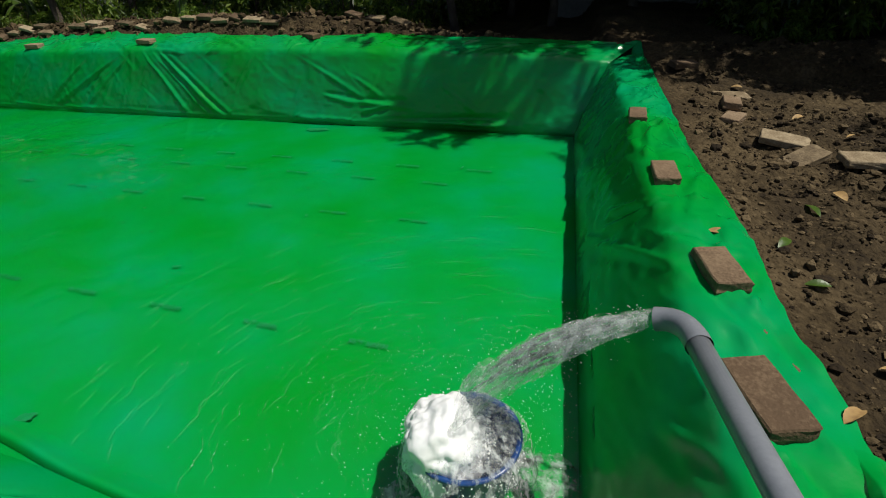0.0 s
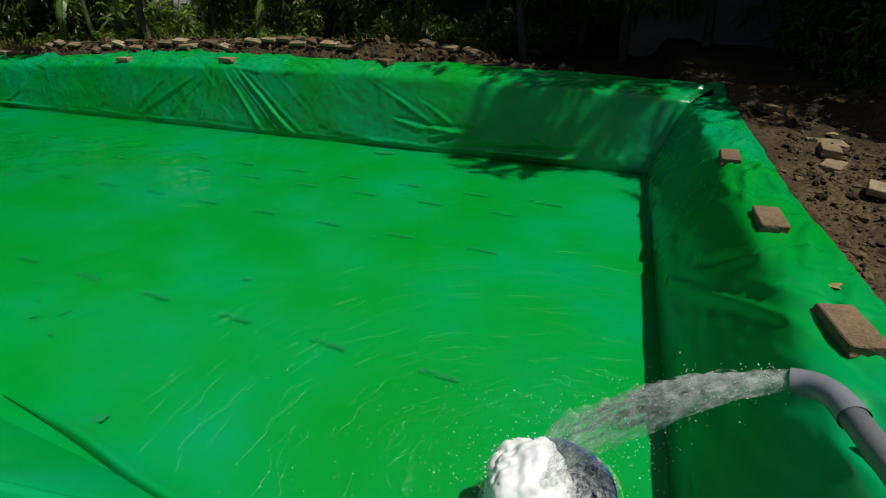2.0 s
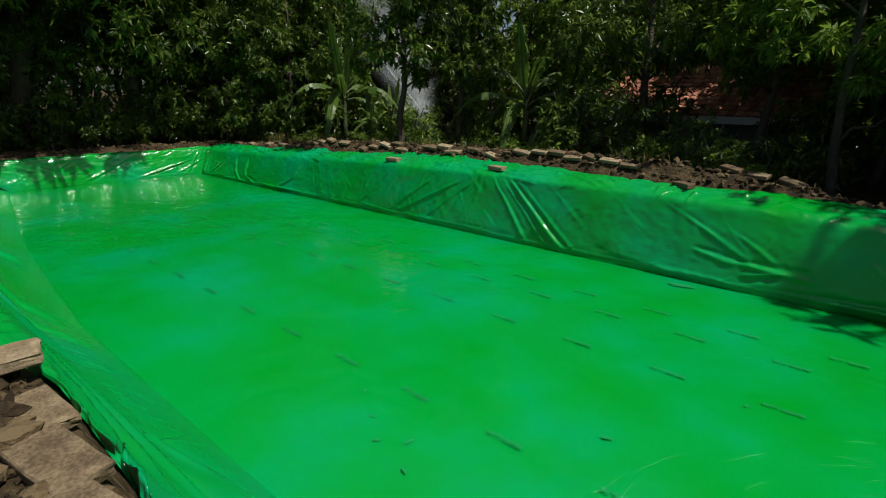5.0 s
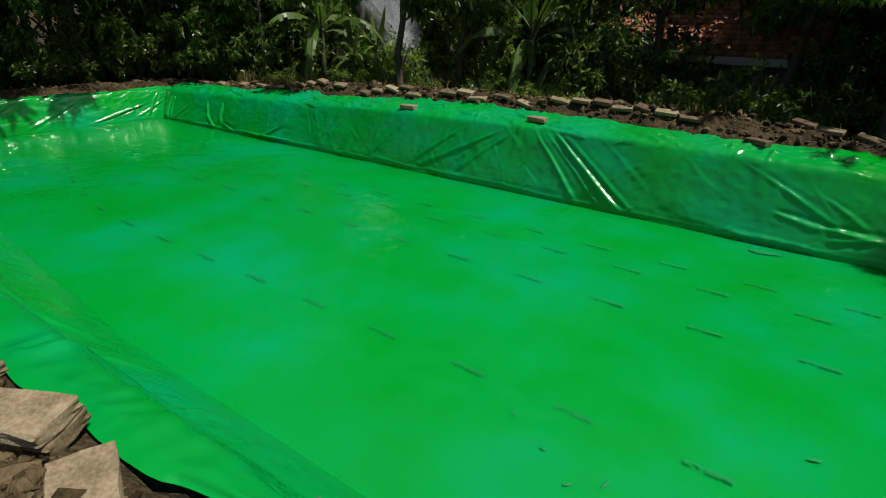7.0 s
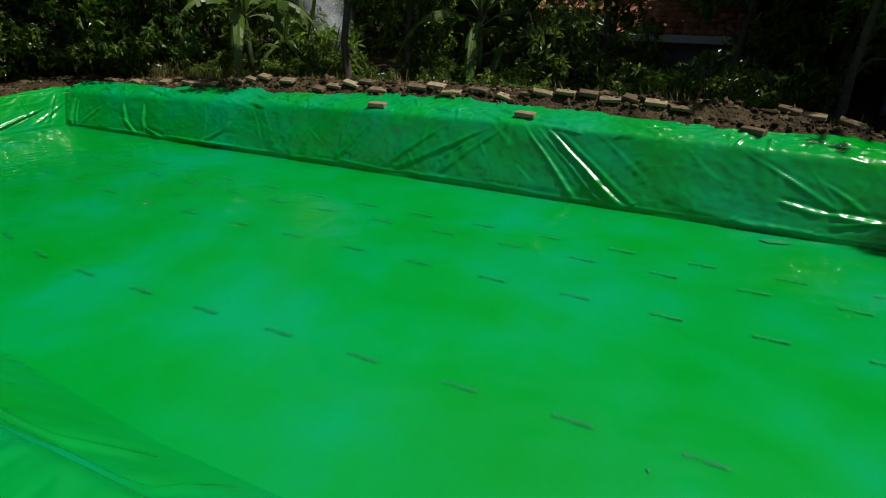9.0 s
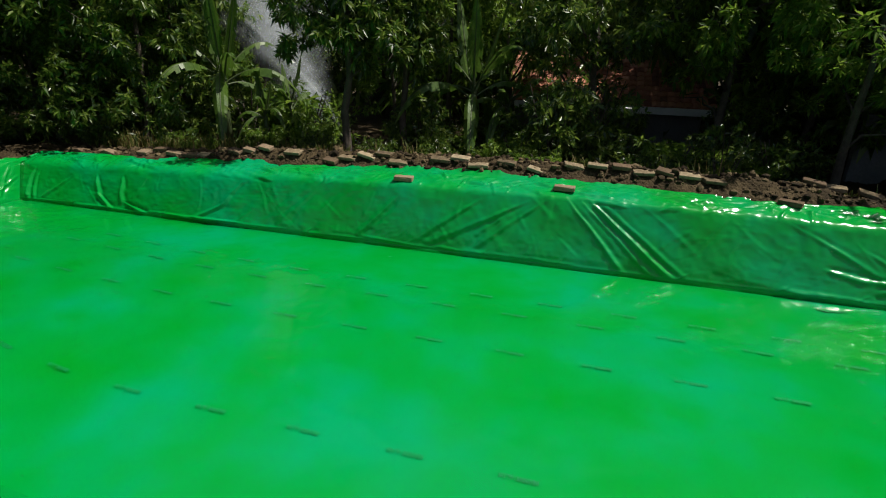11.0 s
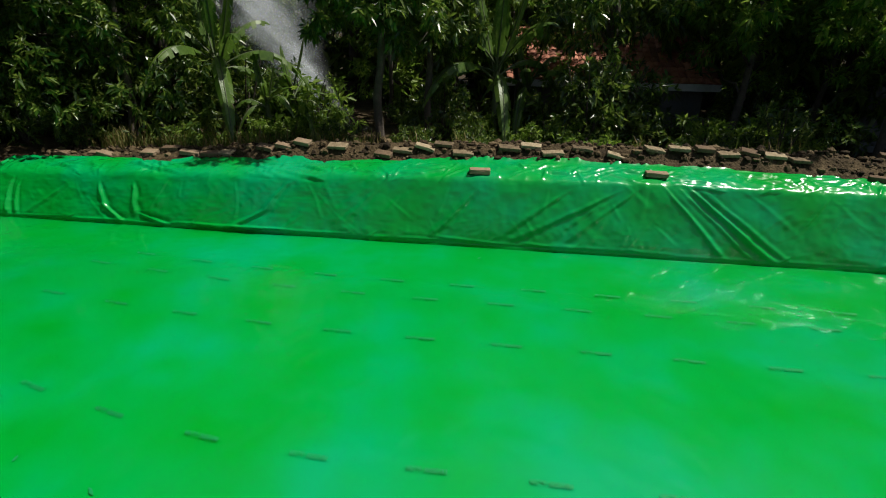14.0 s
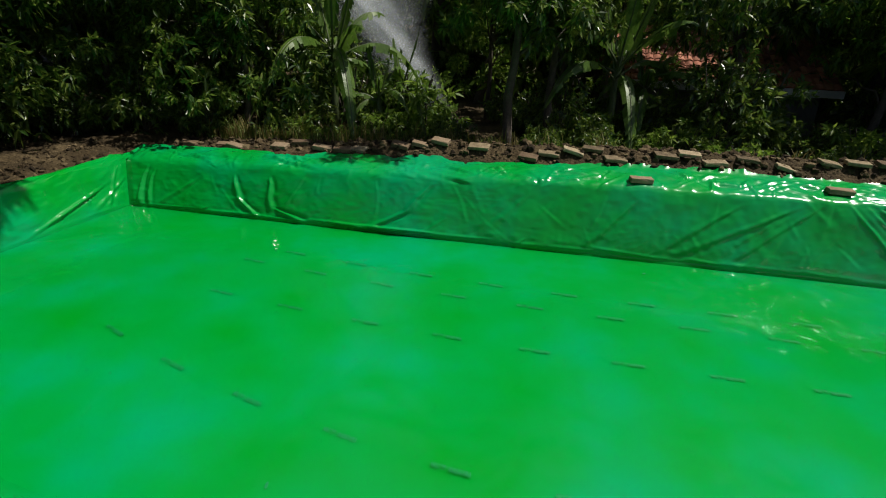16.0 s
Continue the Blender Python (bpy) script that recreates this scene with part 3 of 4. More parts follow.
# the row along the far bank's crest
rb = random.Random(21)
for x, h, kind in ((-14.9, 0, 0), (-14.25, 0, 0), (-13.95, 1, 0), (-13.1, 0, 0), (-12.75, 0, 0), (-12.3, 1, 0), (-11.93, 0, 0), (-11.65, 0, 1), (-10.9, 0, 0), (-10.55, 1, 0),
                   (-10.2, 0, 0), (-9.53, 0, 1), (-8.7, 0, 0), (-8.38, 0, 1), (-8.0, 2, 1), (-7.68, 0, 1), (-7.33, 0, 1), (-6.56, 0, 1), (-6.2, 0, 1), (-5.84, 0, 1),
                   (-5.35, 0, 1), (-4.8, 2, 1), (-4.2, 1, 1), (-3.8, 0, 1), (-3.42, 0, 0), (-3.06, 0, 1), (-2.72, 1, 0), (-2.36, 0, 1), (-1.98, 0, 1), (-0.5, 1, 0), (-0.16, 0, 1), (0.32, 2, 1)):
    y = 9.72 + rb.uniform(-0.08, 0.12) + (0.35 if x > -1 else 0)
    z = float(soil_z(x, y)) + 0.01
    put_brick(x, y, z, rb.uniform(-18, 14), rb.uniform(-3, 5) + (0, 7, 16)[h], 8 + rb.uniform(-4, 8), slab=bool(kind),
              label="pale weathered paving slab lying on the soil bank" if kind else "weathered brown brick lying on the soil bank", group="bricks along the far bank",
              size=rb.uniform(0.88, 1.0))
# loose pieces on the soil beside the right shelf
for x, y, turn, tip, slab in ((5.12, 7.62, 20, 6, True), (5.05, 7.10, 86, 4, False), (5.04, 6.8, 70, 3, False), (5.36, 6.2, -10, 8, True), (5.46, 5.9, 40, -10, True), (5.86, 5.85, 12, 4, True), (4.68, 8.7, 30, 5, False)):
    put_brick(x, y, float(soil_z(x, y)) + 0.0, turn, tip, 6, slab, "pale broken paving slab on the bare soil" if slab else "brown brick lying on the bare soil", "pieces on the right bank")
# near bank
for x, y, lift, turn, tip, slab, size in ((1.14, 1.17, 0.0, 24, 0, True, 0.92), (1.15, 1.17, 0.06, 19, 2, True, 0.92), (0.66, 1.20, 0.0, 18, 4, True, 0.9), (0.30, 1.16, 0.0, 9, 0, True, 0.9), (-0.02, 1.19, 0.01, 14, 3, True, 0.92),
                                          (1.66, 1.06, 0.0, 58, -4, True, 0.95), (-0.36, 1.20, 0.02, 12, 4, True, 0.95), (-0.76, 1.24, 0.0, 6, 3, True, 0.85), (-1.20, 1.18, 0.03, 80, -3, True, 0.95), (-1.52, 1.26, 0.03, 20, 4, False, 0.85),
                                          (-1.78, 0.97, 0.0, -24, 6, True, 0.98), (0.95, 0.86, 0.0, 35, 3, True, 0.95), (-0.1, 0.86, 0.0, 70, 2, True, 0.95), (-1.0, 0.92, 0.0, 40, 3, True, 0.9),
                                          (-2.28, 0.98, 0.01, 32, 0, True, 1.0), (-2.28, 0.97, 0.068, 28, 1, True, 1.0), (-1.45, 0.88, 0.0, 12, 4, True, 0.9), (-2.95, 0.98, 0.0, 15, 2, True, 0.95)):
    put_brick(x, y, float(soil_z(x, y)) + lift, turn, tip, 3, slab, "pale weathered paving slab on the near soil bank" if slab else "", "slabs along the near bank", size)

# ---- pipe, bucket and inflow ----
pipe = empty("water_pipe", Matrix.Identity(4), "grey plastic pipe with an elbow resting on the bank", "pipe")
v, fc = tube([(4.43, 3.00, 1.215), (4.58, 2.30, 1.305), (4.80, 1.4, 1.37), (5.13, 0.2, 1.34), (5.5, -1.0, 1.32)], [0.0445] * 5, 24)
raw("straight_pipe", v, fc, PVC, pipe, smooth=True)
pts = []
for i in range(9):
    q0, q1, q2 = Vector((4.445, 2.94, 1.22)), Vector((4.415, 3.13, 1.205)), Vector((4.30, 3.14, 1.165))
    t = i / 8
    pts.append(q0 * (1 - t) ** 2 + q1 * 2 * t * (1 - t) + q2 * t * t)
v, fc = tube(pts, [0.051] * 2 + [0.0495] * 6 + [0.051], 24, cap=False)
raw("elbow", v, fc, PVC, pipe, "paler grey elbow fitting", smooth=True)


# ---- trees ----
def leaf_cloud(centres, radii, per, size, seed, droop=0.3):
    """Verts and faces of many narrow leaves that hang in rosettes from the twig ends of each clump."""
    r = np.random.default_rng(seed)
    tips = max(1, per // 8)
    c = np.repeat(np.array(centres), tips, 0)
    rad = np.repeat(np.array(radii), tips)[:, None]
    out = r.normal(size=(len(c), 3))
    out /= np.linalg.norm(out, axis=1, keepdims=True)
    tip = c + out * rad * r.uniform(0.15, 1.0, (len(c), 1)) ** 0.5 * np.array((1, 1, 0.8))
    p, d = np.repeat(tip, 8, 0), np.repeat(out, 8, 0)
    n = len(p)
    p = p + r.normal(size=(n, 3)) * size * 0.12
    L = size * r.uniform(0.65, 1.3, (n, 1))
    a = 0.5 * d + r.normal(size=(n, 3)) * 0.62 + np.array((0, 0, -droop))
    a /= np.linalg.norm(a, axis=1, keepdims=True)
    b = np.cross(a, r.normal(size=(n, 3)) * 0.6 + np.array((0, 0, 1.0)))
    b /= np.linalg.norm(b, axis=1, keepdims=True) + 1e-9
    q = np.stack([p, p + a * L * 0.45 + b * L * 0.15, p + a * L + np.array((0, 0, -0.16)) * L, p + a * L * 0.45 - b * L * 0.15], 1)
    return q.reshape(-1, 3), np.arange(n * 4).reshape(-1, 4)


def make_tree(name, label, height, spread, base, seed, mat, clumps=80, per=95, leaf=0.25, trunk_r=0.13, limbs=9):
    r = random.Random(seed)
    t = empty(name, Matrix.Identity(4), label, "tree", "trees behind the pond")
    path, rad = [], []
    bend = Vector((r.uniform(-0.5, 0.5), r.uniform(-0.5, 0.5), 0))
    top = height * 0.72
    for i in range(9):
        k = i / 8
        path.append(Vector((0, 0, -0.3)) + Vector((0, 0, top + 0.3)) * k + bend * math.sin(k * 2.3) + Vector((r.uniform(-1, 1), r.uniform(-1, 1), 0)) * 0.05)
        rad.append(trunk_r * (1.25 - 0.95 * k) * (1.25 if i == 0 else 1))
    vs, fs = tube(path, rad, 10)
    ends = []
    for i in range(limbs):
        k = r.uniform(0.35, 0.95)
        p0 = path[int(k * 8)]
        a = r.uniform(0, 6.283)
        d = Vector((math.cos(a), math.sin(a), r.uniform(0.25, 0.9)))
        ln = spread * r.uniform(0.55, 0.95) * (1.1 - 0.4 * k)
        lp = [p0 + d * ln * j / 4 + Vector((0, 0, 0.12 * ln * math.sin(j * 0.8))) + Vector((r.uniform(-1, 1), r.uniform(-1, 1), r.uniform(-1, 1))) * 0.06 * j for j in range(5)]
        v2, f2 = tube(lp, [trunk_r * 0.45 * (1 - 0.2 * j) * (1.1 - 0.5 * k) for j in range(5)], 7)
        o = len(vs)
        vs += v2
        fs += [tuple(q + o for q in f) for f in f2]
        ends += lp[2:]
    raw("trunk", vs, fs, BARK, t, smooth=True)
    cs, rs = [], []
    for i in range(clumps):
        if i % 2:
            e = r.choice(ends)
            c = e + Vector((r.gauss(0, 0.35), r.gauss(0, 0.35), r.gauss(0, 0.3))) * spread * 0.4
        else:
            a, k = r.uniform(0, 6.283), r.uniform(base, 1) ** 0.9
            w = spread * (0.55 + 0.5 * math.sin(math.pi * min(1, (k - base) / (1 - base) * 0.9 + 0.1))) * r.uniform(0.5, 1.05)
            c = Vector((math.cos(a) * w, math.sin(a) * w, k * height))
        c.z = max(c.z, base * height * r.uniform(0.9, 1.15))
        cs.append(c)
        rs.append(r.uniform(0.22, 0.62) * spread * 0.36)
    v, f = leaf_cloud(cs, rs, per, leaf, seed)
    raw("crown", v, f, mat, t)
    return t


def make_shrub(name, label, height, spread, seed, mat, clumps=26, per=70, leaf=0.2):
    r = random.Random(seed)
    t = empty(name, Matrix.Identity(4), label, "shrub", "undergrowth behind the pond")
    vs, fs, cs, rs = [], [], [], []
    for i in range(6):
        a = r.uniform(0, 6.283)
        lp = [Vector((math.cos(a) * spread * 0.5 * j / 4, math.sin(a) * spread * 0.5 * j / 4, -0.1 + height * 0.85 * (j / 4))) for j in range(5)]
        v2, f2 = tube(lp, [0.022 * (1 - 0.2 * j) + 0.004 for j in range(5)], 6)
        o = len(vs)
        vs += v2
        fs += [tuple(q + o for q in f) for f in f2]
    raw("stem", vs, fs, BARK, t)
    for i in range(clumps):
        a, w = r.uniform(0, 6.283), spread * math.sqrt(r.random())
        cs.append(Vector((math.cos(a) * w, math.sin(a) * w, height * r.uniform(0.12, 0.95) * (1 - 0.35 * w / spread))))
        rs.append(r.uniform(0.14, 0.3) * height * 0.7)
    v, f = leaf_cloud(cs, rs, per, leaf, seed + 50, droop=0.1)
    raw("foliage", v, f, mat, t)
    return t


DARK_TREE = "tall dark green broadleaf tree with hanging narrow leaves"
TREES = [
    make_tree("broadleaf_tree", DARK_TREE, 8.5, 2.5, 0.04, 1, LEAF, clumps=130, per=112, leaf=0.19, trunk_r=0.10),
    make_tree("broadleaf_tree", "tall broadleaf tree with a high dark crown over a bare trunk", 9.0, 2.7, 0.30, 2, LEAF, clumps=130, per=112, leaf=0.19, trunk_r=0.11, limbs=12),
    make_tree("broadleaf_tree", DARK_TREE, 7.0, 2.2, 0.03, 3, LEAF, clumps=130, per=112, leaf=0.18, trunk_r=0.08),
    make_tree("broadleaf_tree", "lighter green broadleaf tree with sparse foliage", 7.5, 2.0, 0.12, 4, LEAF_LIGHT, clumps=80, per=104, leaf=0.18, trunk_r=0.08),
    make_tree("broadleaf_tree", "slim broadleaf tree with a pale trunk and a dense dark crown", 7.5, 1.45, 0.27, 5, LEAF, clumps=110, per=112, leaf=0.19, trunk_r=0.085, limbs=12),
    make_tree("broadleaf_tree", "dense dark broadleaf tree shading the pond's corner", 7.5, 3.0, 0.26, 6, LEAF, clumps=170, per=112, leaf=0.2, limbs=14),
    # sunlight on this crown is put into its lighter leaf colour
    make_tree("broadleaf_tree", "broadleaf tree with a high crown, its leaf colour lightened as if sunlit", 7.0, 1.8, 0.30, 7, LEAF_LIGHT, clumps=90, per=104, leaf=0.18, trunk_r=0.075, limbs=11),
]
FAR_TREES = [
    make_tree("broadleaf_tree", "distant dark green broadleaf tree", 9.5, 2.9, 0.05, 21, LEAF, clumps=64, per=56, leaf=0.42),
    make_tree("broadleaf_tree", "distant light green broadleaf tree", 8.5, 2.6, 0.08, 22, LEAF_LIGHT, clumps=60, per=56, leaf=0.40),
]
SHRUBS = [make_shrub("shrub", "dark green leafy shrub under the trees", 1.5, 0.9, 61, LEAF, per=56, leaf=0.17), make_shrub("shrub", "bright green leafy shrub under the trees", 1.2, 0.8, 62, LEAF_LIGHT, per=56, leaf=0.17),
          make_shrub("shrub", "dark green leafy shrub under the trees", 2.2, 1.1, 63, LEAF, clumps=38, per=56, leaf=0.18)]
used = set()


def plant(stock, i, x, y, scale=1.0, turn=None):
    z = float(soil_z(x, y)) - 0.02
    m = pose(x, y, z, 0, 0, random.uniform(0, 360) if turn is None else turn) @ Matrix.Scale(scale, 4)
    ob = stock[i]
    if ob.name in used:
        return copy_thing(ob, m)
    used.add(ob.name)
    ob.matrix_world = m
    return ob


rt = random.Random(77)
# the trees that stand nearest behind the far bank
for i, x, y, s in ((4, -9.2, 11.3, 1.0), (4, -8.4, 12.9, 0.95), (1, -3.95, 15.0, 1.0), (3, -6.2, 17.2, 1.0), (6, -8.2, 16.4, 1.0), (3, -10.2, 17.2, 0.8),
                   (2, -14.7, 11.5, 0.95), (0, -16.3, 11.9, 1.0), (2, -18.0, 11.2, 1.0), (0, -15.6, 13.8, 1.0), (3, -14.6, 13.2, 0.8), (2, -17.6, 13.4, 1.0), (0, -19.8, 12.4, 1.0),
                   (5, -19.0, 8.4, 1.5), (5, -19.0, 4.6, 1.5), (5, -19.0, 1.0, 1.5), (2, -19.0, 9.4, 0.95), (0, -19.2, 7.0, 1.0), (2, -19.0, 4.8, 0.95), (0, -19.2, 2.4, 1.0), (0, -20.3, 8.2, 1.0), (0, -20.5, 4.6, 1.0), (2, -18.6, 0.0, 1.0),
                   (6, 0.6, 12.2, 1.0), (6, -1.3, 14.6, 1.15), (3, 2.3, 13.6, 1.0), (6, 4.0, 14.2, 1.1), (3, 0.9, 15.6, 1.0), (5, 6.9, 13.0, 1.0), (1, 8.6, 11.2, 0.9), (5, 9.0, 12.6, 1.0), (1, 13.0, 9.0, 1.0),
                   (0, 7.2, 14.6, 1.0), (0, 11.5, 6.5, 1.0), (0, 12.5, 2.5, 1.0)):
    plant(TREES, i, x, y, s)
for row, (y, step) in enumerate(((19.5, 2.6), (23.5, 2.8), (28, 3.0))):
    x = -36 + row
    while x < 26:
        gap = (-16.8 < x < -12.2, -18.6 < x < -13.2, -21.0 < x < -14.8)[row]
        if not gap and not (row == 0 and -8 < x < 0.5):
            plant(FAR_TREES, rt.choice((0, 0, 1)), x + rt.uniform(-1, 1), y + rt.uniform(-1.2, 1.2), rt.uniform(0.9, 1.3))
        x += step
for x, y in ((3.0, 17.6), (5.8, 17.0), (0.8, 18.6), (-24, 2), (-25, 6), (-24, -3), (-23, 10), (16, 14), (15, 10), (17, 5)):
    plant(FAR_TREES, 0, x, y, 1.1)
for i in range(120):
    x = rt.uniform(-20, 9)
    y = rt.uniform(11.3, 16.5)
    if (-7.9 < x < -5.6 or -14.2 < x < -12.2) and y < 13.8 or (-3.8 < x < -0.6 and y > 12.0) or 0.4 < x < 5.5 or (-11.6 < x < -9.8):
        continue
    plant(SHRUBS, rt.choice((0, 0, 1, 2)), x, y, rt.uniform(0.6, 1.15))
for x, y, i, s in ((-2.3, 12.6, 1, 1.3), (-1.5, 12.9, 1, 1.2), (-0.7, 12.4, 1, 1.0), (-2.9, 13.4, 0, 0.9), (-11.9, 14.4, 1, 2.0), (-11.3, 13.6, 1, 1.0), (-12.2, 12.6, 1, 0.8), (-6.3, 12.6, 1, 0.7), (-7.4, 12.4, 0, 0.7), (-5.2, 12.0, 1, 0.8),
                   (-10.4, 12.4, 0, 0.6), (-13.9, 11.7, 1, 0.7), (-13.0, 11.5, 1, 0.55), (-15.3, 10.8, 0, 0.8), (-16.6, 10.7, 2, 0.7), (-17.6, 9.9, 0, 0.9)):
    plant(SHRUBS, i, x, y, s)
for i in range(30):
    plant(SHRUBS, 2, -36 + 2.1 * i, 31 + rt.uniform(-1, 1), rt.uniform(2.2, 3.0))
for i in range(18):
    plant(SHRUBS, rt.choice((0, 2)), rt.uniform(-19.5, -17.9), 0.5 + 0.55 * i, rt.uniform(0.8, 1.4))

# weeds and dry stalks behind the far bank
rw = np.random.default_rng(88)
WEED = material("weed", [(0.05, 0.085, 0.012), (0.11, 0.15, 0.025), (0.22, 0.17, 0.06)], rough=0.6, scale=0.6, fine=5, bump=0, random_mix=0.6, island=True, translucent=0.45, spec=0.3)
TUFTS = 120
tuft = np.concatenate([rw.uniform(-15.5, -9.6, 90), rw.uniform(-9.6, 0.5, 30)])
wx = np.repeat(tuft, 26) + rw.normal(0, 0.13, TUFTS * 26)
wy = np.repeat(rw.uniform(10.35, 12.0, TUFTS), 26) + rw.normal(0, 0.13, TUFTS * 26)
wz = soil_z(wx, wy)
wh = np.repeat(rw.uniform(0.12, 0.5, TUFTS), 26) * rw.uniform(0.5, 1.2, TUFTS * 26)
wa, wl = rw.uniform(0, 6.283, len(wx)), rw.uniform(0.1, 0.7, len(wx)) * wh
wd = np.stack([np.cos(wa), np.sin(wa), 0 * wa], -1)
ws = np.stack([-np.sin(wa), np.cos(wa), 0 * wa], -1) * 0.009
wp = np.stack([wx, wy, wz - 0.03], -1)
up = np.array((0, 0, 1.0))
mid, end = wp + wd * (wl * 0.35)[:, None] + up * (wh * 0.65)[:, None], wp + wd * wl[:, None] + up * wh[:, None]
blades = np.stack([wp - ws, wp + ws, mid + ws * 0.8, mid - ws * 0.8, end], 1).reshape(-1, 3)
base5 = 5 * np.arange(len(wx))
raw_faces = [f for b5 in base5.tolist() for f in ((b5, b5 + 1, b5 + 2, b5 + 3), (b5 + 3, b5 + 2, b5 + 4))]
tagged(raw("weeds", blades, raw_faces, WEED), "green and dry yellow weeds behind the soil bank", "weeds", kind="stuff")


# ---- banana plants ----
def banana(x, y, height, leaves, seed, spread=1.0):
    r = random.Random(seed)
    z0 = float(soil_z(x, y))
    b = empty("banana_plant", pose(x, y, z0), "banana plant with long arching ragged leaves", "banana plant", "banana plants")
    top = height * 0.40
    v, f = tube([(0, 0, -0.1), (0.02, 0, top * 0.5), (0.0, 0.03, top), (0.02, 0.02, top * 1.25)], [0.10, 0.08, 0.055, 0.02], 12)
    raw("stem", v, f, STEM, b, smooth=True)
    for i in range(leaves):
        a = 2.4 * i + r.uniform(-0.35, 0.35)
        ln = height * r.uniform(0.55, 0.75)
        # young leaves stand, old ones arch over and hang
        rise, sag, reach = ((1.02, 0.18, 0.35), (0.95, 0.62, 0.75), (0.75, 0.95, 0.95), (0.45, 1.15, 0.95))[min(3, int(4 * (i + r.uniform(0, 1)) / leaves))]
        d = Vector((math.cos(a), math.sin(a), 0)) * spread * reach
        side = Vector((-math.sin(a), math.cos(a), 0))
        n = 34
        foot = Vector((0, 0, top * r.uniform(0.9, 1.2)))
        rib = [foot + d * ln * (t - 0.22 * t * t) + Vector((0, 0, ln * (rise * t - sag * t * t))) for t in (j / n for j in range(n + 1))]
        width = 0.105 * height / 3.6 * r.uniform(0.85, 1.15)

        def half(t):
            return 0.0 if t < 0.16 else width * 1.6 * math.sin(math.pi * min(1, (t - 0.16) / 0.84) ** 0.7) ** 0.7
        lf, fc2 = [], []
        for sgn in (-1, 1):
            strip = 0
            for j in range(n):
                if strip == 0:
                    strip, drop, torn = r.randint(1, 4), r.uniform(0.2, 1.1), r.uniform(0.05, 0.55)
                strip -= 1
                w0, w1 = half(j / n), half((j + 1) / n)
                if w1 < 0.01:
                    continue
                p0, p1 = rib[j], rib[j + 1]
                m0, m1 = p0 + side * sgn * w0 * 0.5 + Vector((0, 0, 0.10 * w0)), p1 + side * sgn * w1 * 0.5 + Vector((0, 0, 0.10 * w1))
                e0, e1 = p0 + side * sgn * w0 * 0.95 - Vector((0, 0, drop * w0)), p1 + side * sgn * w1 * 0.95 - Vector((0, 0, drop * w1))
                if strip == 0:
                    e1 = e1.lerp(e0, torn)
                o = len(lf)
                lf += [p0, p1, m1, m0, e1, e0]
                fc2 += [(o, o + 1, o + 2, o + 3), (o + 3, o + 2, o + 4, o + 5)]
        leaf = raw("leaf", lf, fc2, BANANA, b)
        v, f = tube(rib, [0.024 * (1 - 0.85 * j / n) + 0.003 for j in range(n + 1)], 6)
        raw("midrib", v, f, STEM, leaf, "pale green midrib", smooth=True)
    return b


banana(-13.25, 12.7, 3.9, 13, 1)
banana(-12.3, 13.0, 2.0, 8, 4, 0.9)
banana(-11.9, 13.6, 2.3, 7, 5, 0.9)
banana(-7.0, 14.2, 4.1, 12, 2)
banana(-6.2, 14.9, 3.0, 8, 3)

# ---- house behind the trees ----
house = empty("house", pose(-3.7, 17.6, 0.55), "low house with a red tiled roof and pale eaves", "house")
bm = bmesh.new()
bmesh.ops.create_cube(bm, size=1, matrix=pose(0, 3.0, 0.6) @ Matrix.Diagonal((5.6, 5.0, 1.3, 1)))
part("wall", bm, PLASTER, house)
bm = bmesh.new()
bmesh.ops.create_cube(bm, size=1, matrix=pose(0, -0.05, 1.27) @ Matrix.Diagonal((6.2, 0.05, 0.20, 1)))
part("fascia", bm, PAINT, house, "pale painted eaves board")
roof = new("roof")
roof.parent = house
PITCH = math.atan2(1.5, 3.0)
bm = bmesh.new()
bmesh.ops.create_cube(bm, size=1, matrix=pose(0, 1.48, 2.08, math.degrees(PITCH), 0, 0) @ Matrix.Diagonal((6.2, 3.4, 0.05, 1)))
part("roof_deck", bm, TILE, roof)
bm = bmesh.new()
bmesh.ops.create_cube(bm, size=1, matrix=pose(0, 4.5, 2.08, -math.degrees(PITCH), 0, 0) @ Matrix.Diagonal((6.2, 3.4, 0.05, 1)))
part("roof_deck", bm, TILE, roof)
tv, tf = [], []
for i in range(5):
    c = math.pi * i / 4
    for yy, zz in ((0, 0.03), (0.30, 0.005)):
        tv.append((-0.105 + 0.0525 * i, yy, zz + 0.04 * math.sin(c)))
for i in range(4):
    tf.append((2 * i, 2 * i + 2, 2 * i + 3, 2 * i + 1))
o = len(tv)
tv += [(a, 0, b - 0.02) for a, b in ((tv[2 * i][0], tv[2 * i][2]) for i in range(5))]
for i in range(4):
    tf.append((o + i, o + i + 1, 2 * i + 2, 2 * i))
tile_me = bpy.data.meshes.new("roof_tile")
tile_me.from_pydata(tv, [], tf)
tile_me.materials.append(TILE)
for c in range(28):
    for q in range(10):
        ob = new("roof_tile", tile_me)
        ob.parent = roof
        u = -0.02 + q * 0.29
        ob.matrix_basis = pose(-3.0 + 0.2215 * c, u * math.cos(PITCH), 1.37 + u * math.sin(PITCH), math.degrees(PITCH), 0, random.uniform(-1.5, 1.5))

